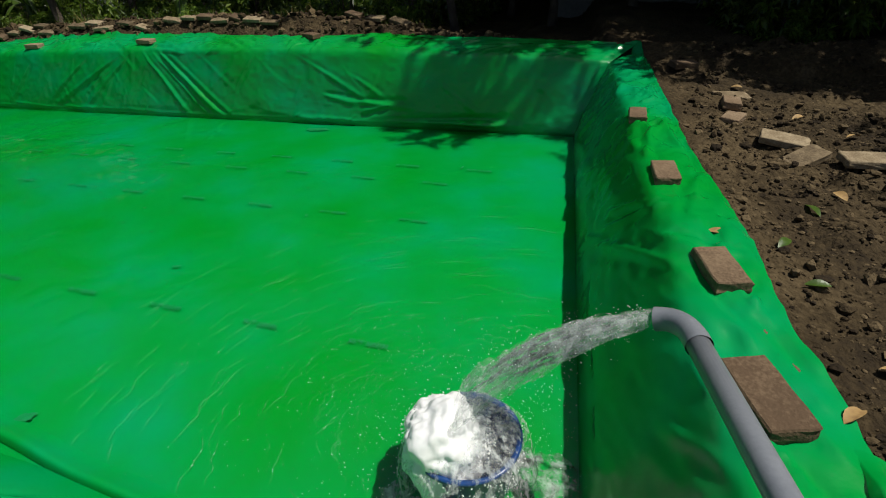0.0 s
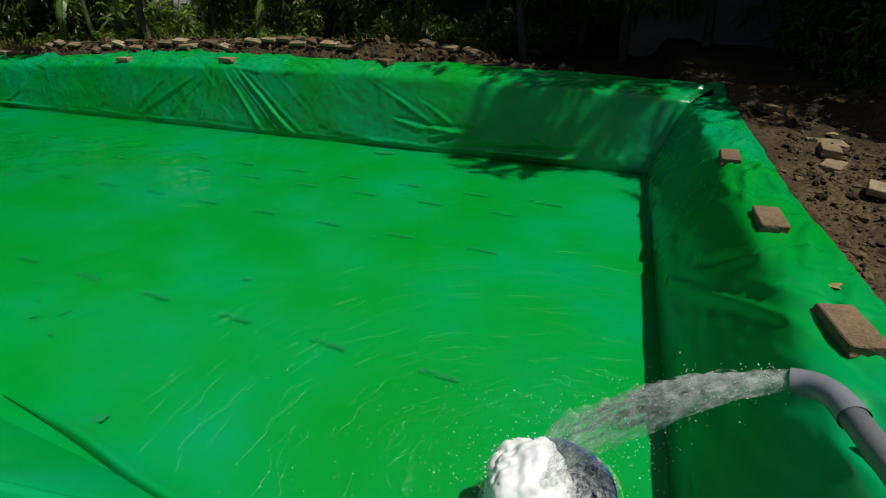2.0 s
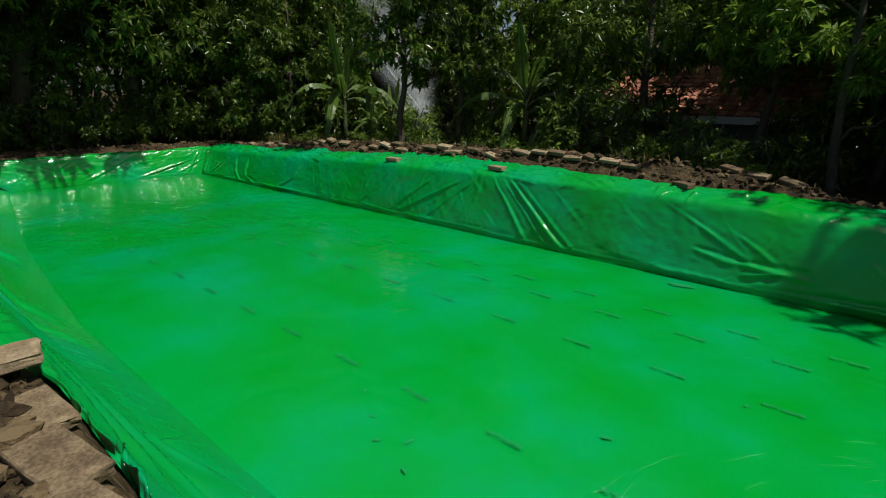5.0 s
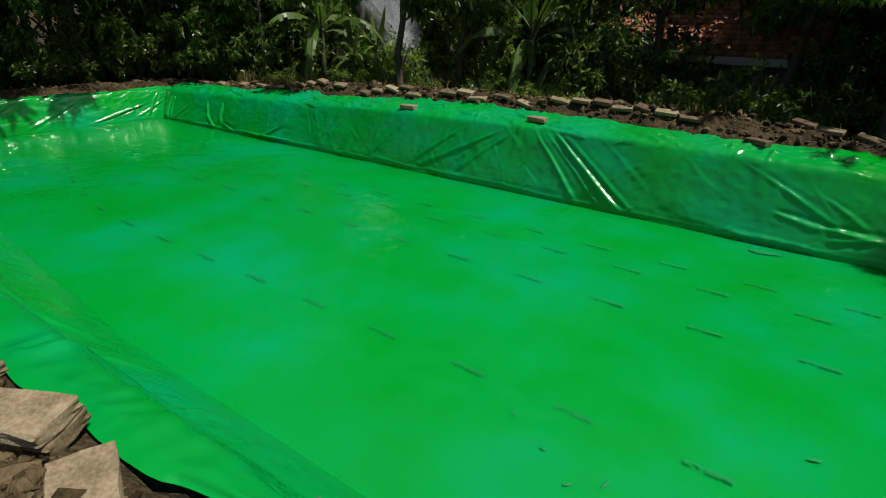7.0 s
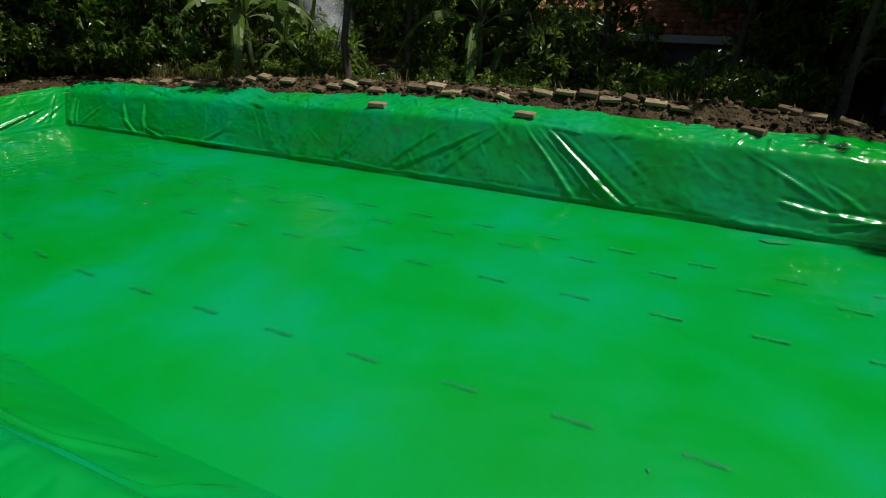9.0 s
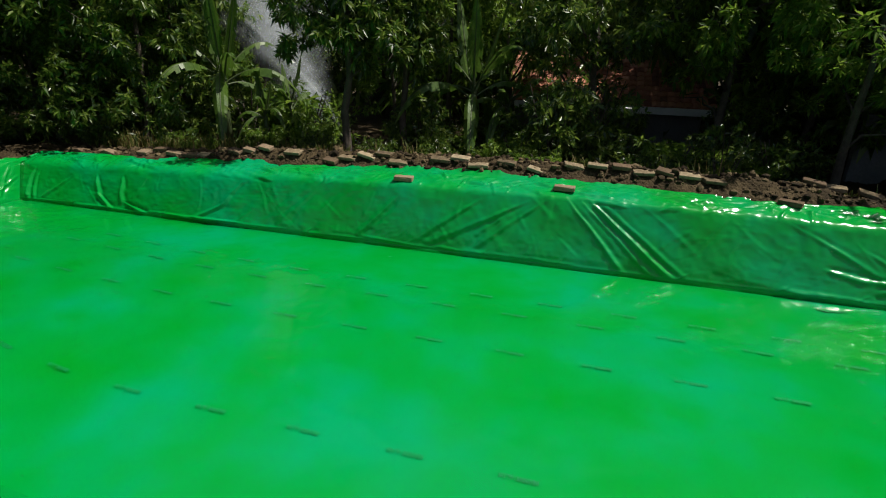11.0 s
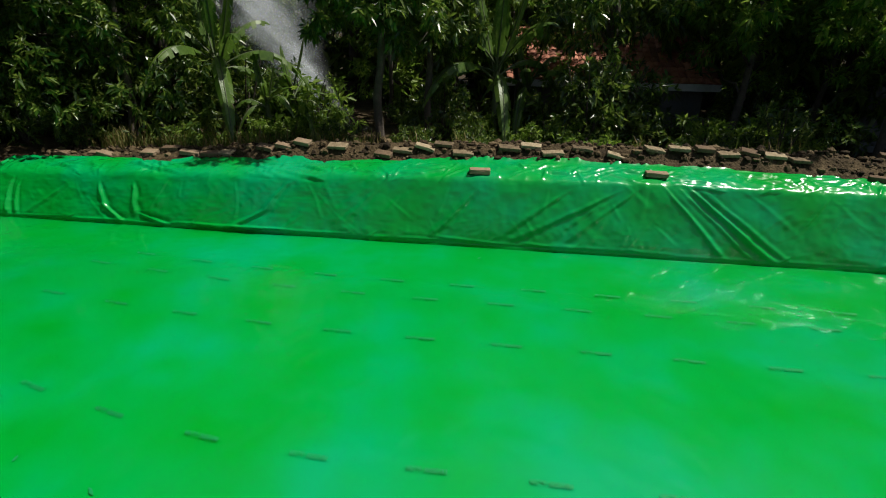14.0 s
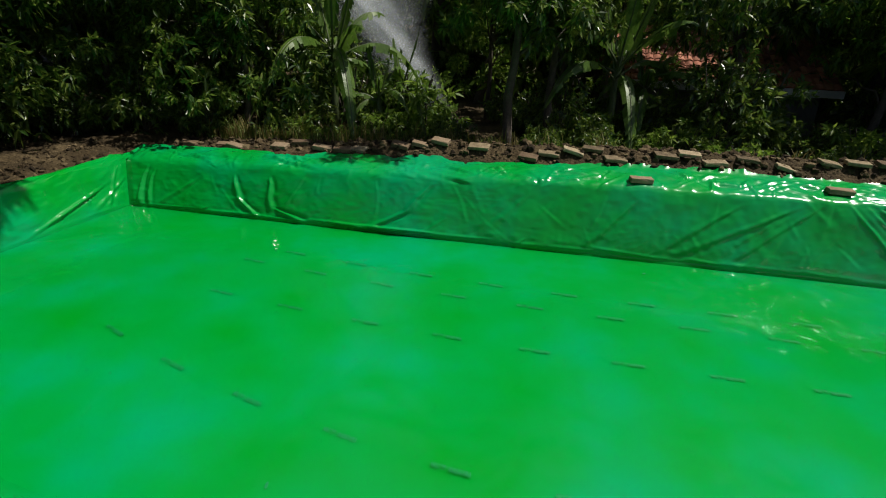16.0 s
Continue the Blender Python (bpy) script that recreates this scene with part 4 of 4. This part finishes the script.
# grey garden wall in the shade beyond the far bank
bm = bmesh.new()
bmesh.ops.create_cube(bm, size=1, matrix=pose(5.0, 15.6, 1.25, 0, 0, 6) @ Matrix.Diagonal((6.0, 0.15, 1.7, 1)))
bmesh.ops.create_cube(bm, size=1, matrix=pose(5.0, 15.6, 2.13, 0, 0, 6) @ Matrix.Diagonal((6.1, 0.22, 0.07, 1)))
tagged(part("garden_wall", bm, PLASTER), "grey plastered garden wall in the shade of the trees", "garden wall", kind="structure")

# ---- the liner's loose corner beside the pipe ----
u, w = np.meshgrid(np.linspace(0, 1, 60), np.linspace(0, 1, 50), indexing="ij")
CX = 4.86 + u * (0.75 + 0.12 * value_noise(w * 5, 0 * w, 41)) 
CY = 2.80 - 0.22 * u - w * 1.6 + 0.07 * value_noise(u * 6, 0 * u, 42)
CZ = np.maximum(soil_z(CX, CY), 0.93) + 0.045
crumple = 0.025 * np.abs(value_noise(CX * 4 + CY * 2, CY * 5, 43)) + 0.018 * np.abs(value_noise(CX * 9, CY * 8 - CX * 4, 44)) + 0.05 * np.exp(-((u - 0.55 - 0.2 * w) / 0.06) ** 2) * np.exp(-((w - 0.3) / 0.3) ** 2)
rimw = np.clip(np.minimum(np.minimum(u, 1 - u), np.minimum(w, 1 - w)) * 8, 0.15, 1)
raw("corner_flap", np.stack([CX, CY, CZ - 0.02 + crumple * rimw * 2.3], -1).reshape(-1, 3), grid_faces(60, 50), LINER, liner, smooth=True)

# ---- blue tub and the inflow ----
TX, TY = 3.49, 2.99
tub = empty("tub", pose(TX, TY, 0.0) @ Matrix.Diagonal((1.12, 1.12, 1.15, 1)), "blue plastic tub overflowing under the pipe", "tub")
prof = [(0.0, 0.012), (0.20, 0.012), (0.205, 0.02), (0.245, 0.30), (0.262, 0.305), (0.262, 0.32), (0.238, 0.32), (0.232, 0.30), (0.195, 0.04), (0.0, 0.04)]
tv, n = [], 40
for rad, z in prof:
    for k in range(n):
        a = 2 * math.pi * k / n
        tv.append((max(rad, 0.001) * math.cos(a), max(rad, 0.001) * math.sin(a), z))
tf = [(i * n + k, i * n + (k + 1) % n, (i + 1) * n + (k + 1) % n, (i + 1) * n + k) for i in range(len(prof) - 1) for k in range(n)]
raw("body", tv, tf, BLUE, tub, smooth=True)


def blob(name, centre, size, seed, mat, rough=0.35, cuts=4):
    """An uneven mound of foam."""
    bm = bmesh.new()
    bmesh.ops.create_icosphere(bm, subdivisions=cuts, radius=1)
    for vert in bm.verts:
        d = vert.co.copy()
        k = 1 + rough * noise.noise(d * 1.7 + Vector((seed, 0, 0))) + rough * 0.5 * noise.noise(d * 4.1 + Vector((0, seed, 0))) + rough * 0.3 * noise.noise(d * 9 + Vector((0, 0, seed)))
        vert.co = Vector(centre) + Vector((d.x * size[0], d.y * size[1], d.z * size[2])) * k
    return part(name, bm, mat, smooth=True)


def spray_material(name, lo, hi, most, scale, stretch=1.0, colour=(0.84, 0.90, 0.89)):
    """White water that breaks up into clear gaps."""
    m = bpy.data.materials.new(name)
    m.use_nodes = True
    n, l = m.node_tree.nodes, m.node_tree.links
    b = n["Principled BSDF"]
    b.inputs["Base Color"].default_value = (*colour, 1)
    b.inputs["Roughness"].default_value = 0.3
    tc, mp, nz, rm, tr, mx = (n.new(k) for k in ("ShaderNodeTexCoord", "ShaderNodeMapping", "ShaderNodeTexNoise", "ShaderNodeMapRange", "ShaderNodeBsdfTransparent", "ShaderNodeMixShader"))
    mp.inputs["Scale"].default_value = (1, 1, stretch)
    nz.inputs["Scale"].default_value, nz.inputs["Detail"].default_value, nz.inputs["Roughness"].default_value = scale, 8, 0.66
    rm.inputs["From Min"].default_value, rm.inputs["From Max"].default_value, rm.inputs["To Max"].default_value = lo, hi, most
    l.new(tc.outputs["Object"], mp.inputs["Vector"])
    l.new(mp.outputs[0], nz.inputs["Vector"])
    l.new(nz.outputs[0], rm.inputs["Value"])
    l.new(rm.outputs[0], mx.inputs[0])
    l.new(tr.outputs[0], mx.inputs[1])
    thin, both = n.new("ShaderNodeBsdfTranslucent"), n.new("ShaderNodeMixShader")
    thin.inputs[0].default_value = (*colour, 1)
    l.new(b.outputs[0], both.inputs[1])
    l.new(thin.outputs[0], both.inputs[2])
    l.new(both.outputs[0], mx.inputs[2])
    l.new(mx.outputs[0], n["Material Output"].inputs["Surface"])
    return m


VEIL = spray_material("water_veil", 0.30, 0.80, 0.34, 11)
SPRAY = spray_material("spray", 0.40, 0.74, 0.55, 20)
RUNNEL = spray_material("running_water", 0.46, 0.68, 0.75, 26, 0.16)
FROTH = spray_material("thin_froth", 0.46, 0.76, 0.8, 11)
# the ripples' sun glints, given as a pale green colour
GLINT = spray_material("ripple_glint", 0.40, 0.70, 0.55, 30, colour=(0.42, 0.95, 0.66))

foam = blob("foam", (TX - 0.11, TY - 0.05, 0.32), (0.225, 0.235, 0.235), 3.0, FOAM, 0.2, 5)
tagged(foam, "white foaming water welling over the tub's rim", "foam")
film = blob("overflow", (TX, TY, 0.17), (0.375, 0.375, 0.32), 8.0, RUNNEL, 0.06)
tagged(film, "broken film of water running down the tub", "water")
froth = blob("froth", (TX + 0.10, TY + 0.02, 0.36), (0.17, 0.20, 0.10), 12.0, SPRAY, 0.3)
tagged(froth, "thin white froth on the brimming tub", "foam")
wash = blob("wash", (TX + 0.20, TY - 0.12, 0.03), (0.44, 0.46, 0.03), 5.0, FROTH, 0.6)
tagged(wash, "pale foaming water round the foot of the tub", "water")


def stream_point(t):
    a, b = Vector((4.28, 3.145, 1.155)), Vector((TX - 0.10, TY + 0.08, 0.44))
    p = a.lerp(b, t)
    p.z = a.z - (a.z - b.z) * (0.44 * t + 0.56 * t * t)
    return p


jet = empty("water_jet", Matrix.Identity(4), "clear ragged jet of water pouring from the pipe", "water")
rj = random.Random(4)
vs, n = [], 20
for i in range(40):
    t = i / 39
    p = stream_point(t)
    for k in range(n):
        a = 2 * math.pi * k / n
        q = Vector((t * 5.0, math.cos(a) * 1.6, math.sin(a) * 1.6))
        rad = (0.043 + 0.115 * t) * (1 + (0.15 + 0.5 * t) * noise.noise(q * 1.5) + 0.25 * noise.noise(q * 5))
        vs.append(p + Vector((0.35 * math.sin(a) * rad, math.cos(a) * rad, math.sin(a) * rad)))
fs = [(i * n + k, i * n + (k + 1) % n, (i + 1) * n + (k + 1) % n, (i + 1) * n + k) for i in range(39) for k in range(n)]
raw("clear_core", vs, fs, VEIL, jet, smooth=True)
vs = []
for i in range(40):
    t = i / 39
    p = stream_point(t) - Vector((0, 0, 0.03 * t))
    for k in range(n):
        a = 2 * math.pi * k / n
        q = Vector((t * 7.0, math.cos(a) * 1.6 + 4, math.sin(a) * 1.6))
        rad = (0.041 + 0.17 * t) * (1 + (0.1 + 0.5 * t) * noise.noise(q * 1.3) + 0.25 * noise.noise(q * 4))
        vs.append(p + Vector((0.35 * math.sin(a) * rad, math.cos(a) * rad, math.sin(a) * rad * (1 - 0.25 * t))))
raw("broken_sheath", vs, fs, SPRAY, jet, "ragged white outer water", smooth=True)
vs2, fs2 = [], []
for i in range(60):
    off = Vector((0, rj.gauss(0, 0.5), rj.gauss(0, 0.55)))
    t0 = rj.uniform(0, 0.5)
    t1 = min(1, t0 + rj.uniform(0.2, 0.5))
    path, rad = [], []
    for j in range(9):
        t = t0 + (t1 - t0) * j / 8
        path.append(stream_point(t) + off * (0.045 + 0.10 * t) + Vector((rj.gauss(0, 1), rj.gauss(0, 1), rj.gauss(0, 1))) * 0.006)
        rad.append(0.0015 + 0.006 * math.sin(math.pi * j / 8) * rj.uniform(0.3, 1.2))
    v, f = tube(path, rad, 6)
    o = len(vs2)
    vs2 += v
    fs2 += [tuple(q + o for q in g2) for g2 in f]
tagged(raw("strand", vs2, fs2, SPRAY, jet, "white strands of broken water", smooth=True), kind="stuff")


def scatter(name, points, sizes, mat, label, category, seed, squash=(1, 1, 1)):
    """Many small uneven lumps in one mesh."""
    bm = bmesh.new()
    bmesh.ops.create_icosphere(bm, subdivisions=1, radius=1)
    base = np.array([v.co[:] for v in bm.verts])
    tri = np.array([[v.index for v in f.verts] for f in bm.faces])
    bm.free()
    r2 = np.random.default_rng(seed)
    P, Sz = np.array(points), np.array(sizes)
    k = r2.uniform(0.65, 1.3, (len(P), len(base), 1))
    st = r2.uniform(0.6, 1.3, (len(P), 1, 3)) * np.array(squash)
    v = P[:, None, :] + base[None] * k * st * Sz[:, None, None]
    f = tri[None] + (np.arange(len(P)) * len(base))[:, None, None]
    return tagged(raw(name, v.reshape(-1, 3), f.reshape(-1, 3), mat), label, category, kind="stuff")


pts, szs = [], []
for i in range(1500):
    if rj.random() < 0.35:
        t = rj.random()
        p = stream_point(t) + Vector((rj.gauss(0, 1), rj.gauss(0, 1), rj.gauss(0, 1) - 0.6 * t)) * (0.03 + 0.12 * t)
    else:
        a, d = rj.uniform(0, 6.283), abs(rj.gauss(0, 0.42)) + 0.1
        p = Vector((TX + math.cos(a) * d, TY + math.sin(a) * d, 0.035 + abs(rj.gauss(0, 0.16)) * max(0.0, 1 - d)))
    pts.append(p[:]), szs.append(rj.uniform(0.0008, 0.0028))
for i in range(1500):
    d = Vector((rj.gauss(0, 1), rj.gauss(0, 1), rj.gauss(0, 0.8)))
    d = d.normalized() * (0.95 + 0.12 * abs(rj.gauss(0, 1)))
    pts.append((TX - 0.10 + d.x * 0.21, TY + d.y * 0.21, max(0.04, 0.35 + d.z * 0.14)))
    szs.append(rj.uniform(0.002, 0.006))
for i in range(900):
    a, h = rj.uniform(0, 6.283), rj.random()
    pts.append((TX + math.cos(a) * (0.255 + 0.05 * h + rj.gauss(0, 0.012)), TY + math.sin(a) * (0.255 + 0.05 * h + rj.gauss(0, 0.012)), 0.05 + 0.31 * h))
    szs.append(rj.uniform(0.0015, 0.005))
# white specks on the flat water that draw its sparkle round the inflow
for i in range(1500):
    a, d = rj.uniform(0, 6.283), 0.3 + abs(rj.gauss(0, 0.8))
    x, y = TX - 0.25 + math.cos(a) * d * 1.2, TY + 0.5 + math.sin(a) * d
    if near_y(x) < y < 8 and out_right(x, y) < -0.02:
        pts.append((x, y, 0.033)), szs.append(rj.uniform(0.0008, 0.002))
scatter("drops_and_sparkle", pts, szs, FOAM, "flying drops and flecks of white water, with white specks drawn as sparkle", "water", 9)

# ---- smoke from a fire behind the bank ----
SMOKE = bpy.data.materials.new("smoke")
SMOKE.use_nodes = True
kn, kl = SMOKE.node_tree.nodes, SMOKE.node_tree.links
kn.remove(kn["Principled BSDF"])
kdf, ktr, kmx, kuv, knz, kmul, krm = (kn.new(k) for k in ("ShaderNodeBsdfTranslucent", "ShaderNodeBsdfTransparent", "ShaderNodeMixShader", "ShaderNodeAttribute", "ShaderNodeTexNoise", "ShaderNodeMath", "ShaderNodeMapRange"))
kdf.inputs[0].default_value = (0.74, 0.79, 0.84, 1)
kuv.attribute_name = "plume"
knz.inputs["Scale"].default_value, knz.inputs["Detail"].default_value, knz.inputs["Distortion"].default_value = 0.8, 4, 0.5
krm.inputs["From Min"].default_value, krm.inputs["From Max"].default_value = 0.22, 0.70
ktc = kn.new("ShaderNodeTexCoord")
kl.new(ktc.outputs["Object"], knz.inputs["Vector"])
kl.new(knz.outputs[0], krm.inputs["Value"])
kmul.operation = "MULTIPLY"
kl.new(krm.outputs[0], kmul.inputs[0])
kl.new(kuv.outputs["Fac"], kmul.inputs[1])
kl.new(kmul.outputs[0], kmx.inputs[0])
kl.new(ktr.outputs[0], kmx.inputs[1])
kd2, kav = kn.new("ShaderNodeBsdfDiffuse"), kn.new("ShaderNodeMixShader")
kd2.inputs[0].default_value = (0.74, 0.79, 0.84, 1)
kl.new(kdf.outputs[0], kav.inputs[1])
kl.new(kd2.outputs[0], kav.inputs[2])
kl.new(kav.outputs[0], kmx.inputs[2])
kl.new(kmx.outputs[0], kn["Material Output"].inputs["Surface"])
sv, sf, dens = [], [], []
for s_i, turn in enumerate((-18, 4, 20, 38, 10)):
    o = len(sv)
    nu, nv = 34, 19
    deep, aside = (-0.5, 0.0, 0.4, 0.8, 1.2)[s_i], (0.1, -0.15, 0.25, -0.3, 0.0)[s_i]
    for i in range(nu):
        t = i / (nu - 1)
        half = 0.22 + 3.7 * t * (0.75 + 0.25 * math.sin(11 * t + 2 * s_i))
        cx, cz = -10.7 - 4.6 * t ** 0.7 + 0.22 * math.sin(t * 8 + s_i) + aside * (0.3 + t), 0.65 + 7.0 * t
        for j in range(nv):
            k = -1 + 2 * j / (nv - 1)
            bulge = 0.25 * half * math.sin(3 * k + 9 * t + s_i)
            a = radians(turn)
            sv.append((cx + half * k * math.cos(a) - bulge * math.sin(a), 14.9 + deep * (0.3 + t) + half * k * math.sin(a) + bulge * math.cos(a), cz))
            dens.append(0.36 * max(0.0, 1 - k * k) ** 1.6 * (1.0 - 0.45 * t) * min(1.0, 8 * t + 0.3) * min(1.0, 4 * (1 - t)))
    sf += [tuple(q + o for q in f) for f in grid_faces(nu, nv)]
smoke = raw("smoke", sv, sf, SMOKE, smooth=True)
smoke.data.attributes.new("plume", "FLOAT", "POINT").data.foreach_set("value", dens)
tagged(smoke, "pale drifting smoke rising behind the far bank", "smoke", kind="stuff")

# ---- clods and litter on the banks ----
rc = np.random.default_rng(15)
pts, szs = [], []


def strew(count, x0, x1, y0, y1, lo, hi):
    x, y = rc.uniform(x0, x1, count), rc.uniform(y0, y1, count)
    z = soil_z(x, y)
    _, e = ground_height(x, y)
    for a, b, c, d in zip(x, y, z, e):
        if d > 0.06:
            q = lo + (hi - lo) * rc.random() ** 3
            pts.append((a, b, c + q * 0.25))
            szs.append(q)


strew(5200, -15.5, 3.5, 9.3, 10.7, 0.012, 0.075)
strew(2600, 4.6, 7.5, 2.4, 9.5, 0.008, 0.045)
strew(7000, 4.7, 6.4, 2.4, 7.5, 0.004, 0.018)
strew(5000, -3.2, 2.4, 0.5, 1.4, 0.004, 0.018)
strew(3200, -3.5, 3.0, 0.0, 1.4, 0.010, 0.07)
strew(900, -16.8, -15.6, 3.0, 9.5, 0.012, 0.06)
scatter("clods", pts, szs, CLOD, "crumbly brown clods of dug soil", "soil", 10, (1, 1, 0.75))


def fallen_leaf(x, y, z, turn, tip, length, mat, label):
    n = 8
    vs, fs = [], []
    for i in range(n + 1):
        t = i / n
        w = length * 0.2 * math.sin(math.pi * t) ** 0.8
        c = 0.10 * length * math.sin(math.pi * t) + 0.06 * length * t
        vs += [(length * (t - 0.5), -w, c + 0.3 * w), (length * (t - 0.5), 0, c), (length * (t - 0.5), w, c + 0.35 * w)]
    for i in range(n):
        for k in range(2):
            fs.append((3 * i + k, 3 * i + 3 + k, 3 * i + 4 + k, 3 * i + 1 + k))
    ob = raw("fallen_leaf", vs, fs, mat, smooth=True)
    ob.matrix_world = pose(x, y, z, tip, 0, turn)
    return tagged(ob, label, "leaf", "fallen leaves on the bank")


fallen_leaf(4.66, 4.24, 1.005, -14, 8, 0.13, DRY, "curled yellow dry leaf on the liner")
for i, (x, y, k) in enumerate(((5.08, 3.84, 1), (5.02, 4.3, 1), (5.3, 4.9, 1), (5.25, 3.3, 0), (5.0, 2.95, 0), (5.5, 5.1, 0), (5.2, 7.9, 0), (5.6, 6.9, 0), (4.9, 8.3, 0), (5.75, 4.4, 0), (5.95, 6.5, 0), (5.3, 8.8, 0))):
    fallen_leaf(x, y, float(soil_z(x, y)) + 0.02, 57 * i, 12, 0.12 + 0.02 * (i % 3), BANANA if k else DRY, "fallen green leaf on the soil" if k else "dry brown fallen leaf on the soil")

# ---- debris on the liner ----
MUD = material("mud", [(0.07, 0.045, 0.024), (0.14, 0.095, 0.055)], rough=0.95, scale=12, fine=60, bump=0.5, bump_scale=60)


def smear(x, y, z, lx, ly, turn, mat, label, category, seed, tip=0.0):
    """A thin uneven patch lying on the sheet."""
    n = 28
    bm = bmesh.new()
    rim = []
    for k in range(n):
        a = 2 * math.pi * k / n
        q = 1 + 0.45 * noise.noise(Vector((math.cos(a) * 1.6 + seed, math.sin(a) * 1.6, 0))) + 0.25 * noise.noise(Vector((math.cos(a) * 5 + seed, math.sin(a) * 5, 3)))
        rim.append(bm.verts.new((lx * q * math.cos(a), ly * q * math.sin(a), 0)))
    mid = bm.verts.new((0, 0, 0.004))
    for k in range(n):
        bm.faces.new((rim[k], rim[(k + 1) % n], mid))
    ob = part("mud_patch" if category == "mud" else "sunken_leaf", bm, mat, smooth=True)
    ob.matrix_world = pose(x, y, z, tip, 0, turn)
    return tagged(ob, label, category, "debris on the liner")


smear(-0.50, 8.27, 0.016, 0.16, 0.07, 10, INK, "dark sodden leaf on the pond floor", "leaf", 2)
smear(0.56, 2.62, 0.016, 0.06, 0.04, 30, INK, "dark sodden leaf on the pond floor", "leaf", 5)
for i, (x, y) in enumerate(((-1.36, 3.39), (-1.1, 3.2), (-0.9, 3.35), (-1.7, 3.6), (-0.7, 3.1), (0.2, 4.4), (0.9, 5.6), (-10.2, 3.5), (-9.4, 3.3), (-3.2, 7.9), (-6.9, 8.1), (2.2, 7.2))):
    smear(x, y, 0.016, 0.022 + 0.012 * (i % 3), 0.012, 40 * i, INK, "small dark fleck of debris on the pond floor", "debris", i + 11)
for i, (x, y) in enumerate(((4.69, 3.40), (4.76, 3.36), (4.85, 3.16))):
    smear(x, y, 1.003, 0.026 + 0.008 * (i % 2), 0.014, 50 * i, MUD, "dried brown mud on the liner's edge", "mud", 31 + i)
smear(-8.3, 9.05, 0.96, 0.16, 0.09, 0, MUD, "dried brown mud on the liner's edge", "mud", 37)

# pale green strips that draw sun glints on ripples spreading from the inflow
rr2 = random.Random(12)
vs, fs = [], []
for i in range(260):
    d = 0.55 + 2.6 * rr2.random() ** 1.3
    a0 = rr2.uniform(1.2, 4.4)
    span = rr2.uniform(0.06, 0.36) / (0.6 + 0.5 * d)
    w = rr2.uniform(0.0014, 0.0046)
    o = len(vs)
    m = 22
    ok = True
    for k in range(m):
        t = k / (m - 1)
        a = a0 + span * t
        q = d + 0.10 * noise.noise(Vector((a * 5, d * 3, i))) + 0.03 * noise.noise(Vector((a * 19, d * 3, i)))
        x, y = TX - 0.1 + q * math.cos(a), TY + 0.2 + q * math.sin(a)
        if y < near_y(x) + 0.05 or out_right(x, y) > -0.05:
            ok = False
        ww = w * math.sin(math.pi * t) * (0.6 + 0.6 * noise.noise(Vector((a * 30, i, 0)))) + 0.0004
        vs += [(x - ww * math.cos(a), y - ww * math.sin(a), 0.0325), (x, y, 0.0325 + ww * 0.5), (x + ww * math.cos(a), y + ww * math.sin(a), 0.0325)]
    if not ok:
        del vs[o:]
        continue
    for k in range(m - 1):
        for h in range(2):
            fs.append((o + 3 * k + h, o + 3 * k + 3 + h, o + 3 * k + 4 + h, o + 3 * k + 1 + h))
tagged(raw("ripple_glints", vs, fs, GLINT, smooth=True), "thin pale strips drawn as sun glints on the shallow water's ripples", "ripples", kind="stuff")
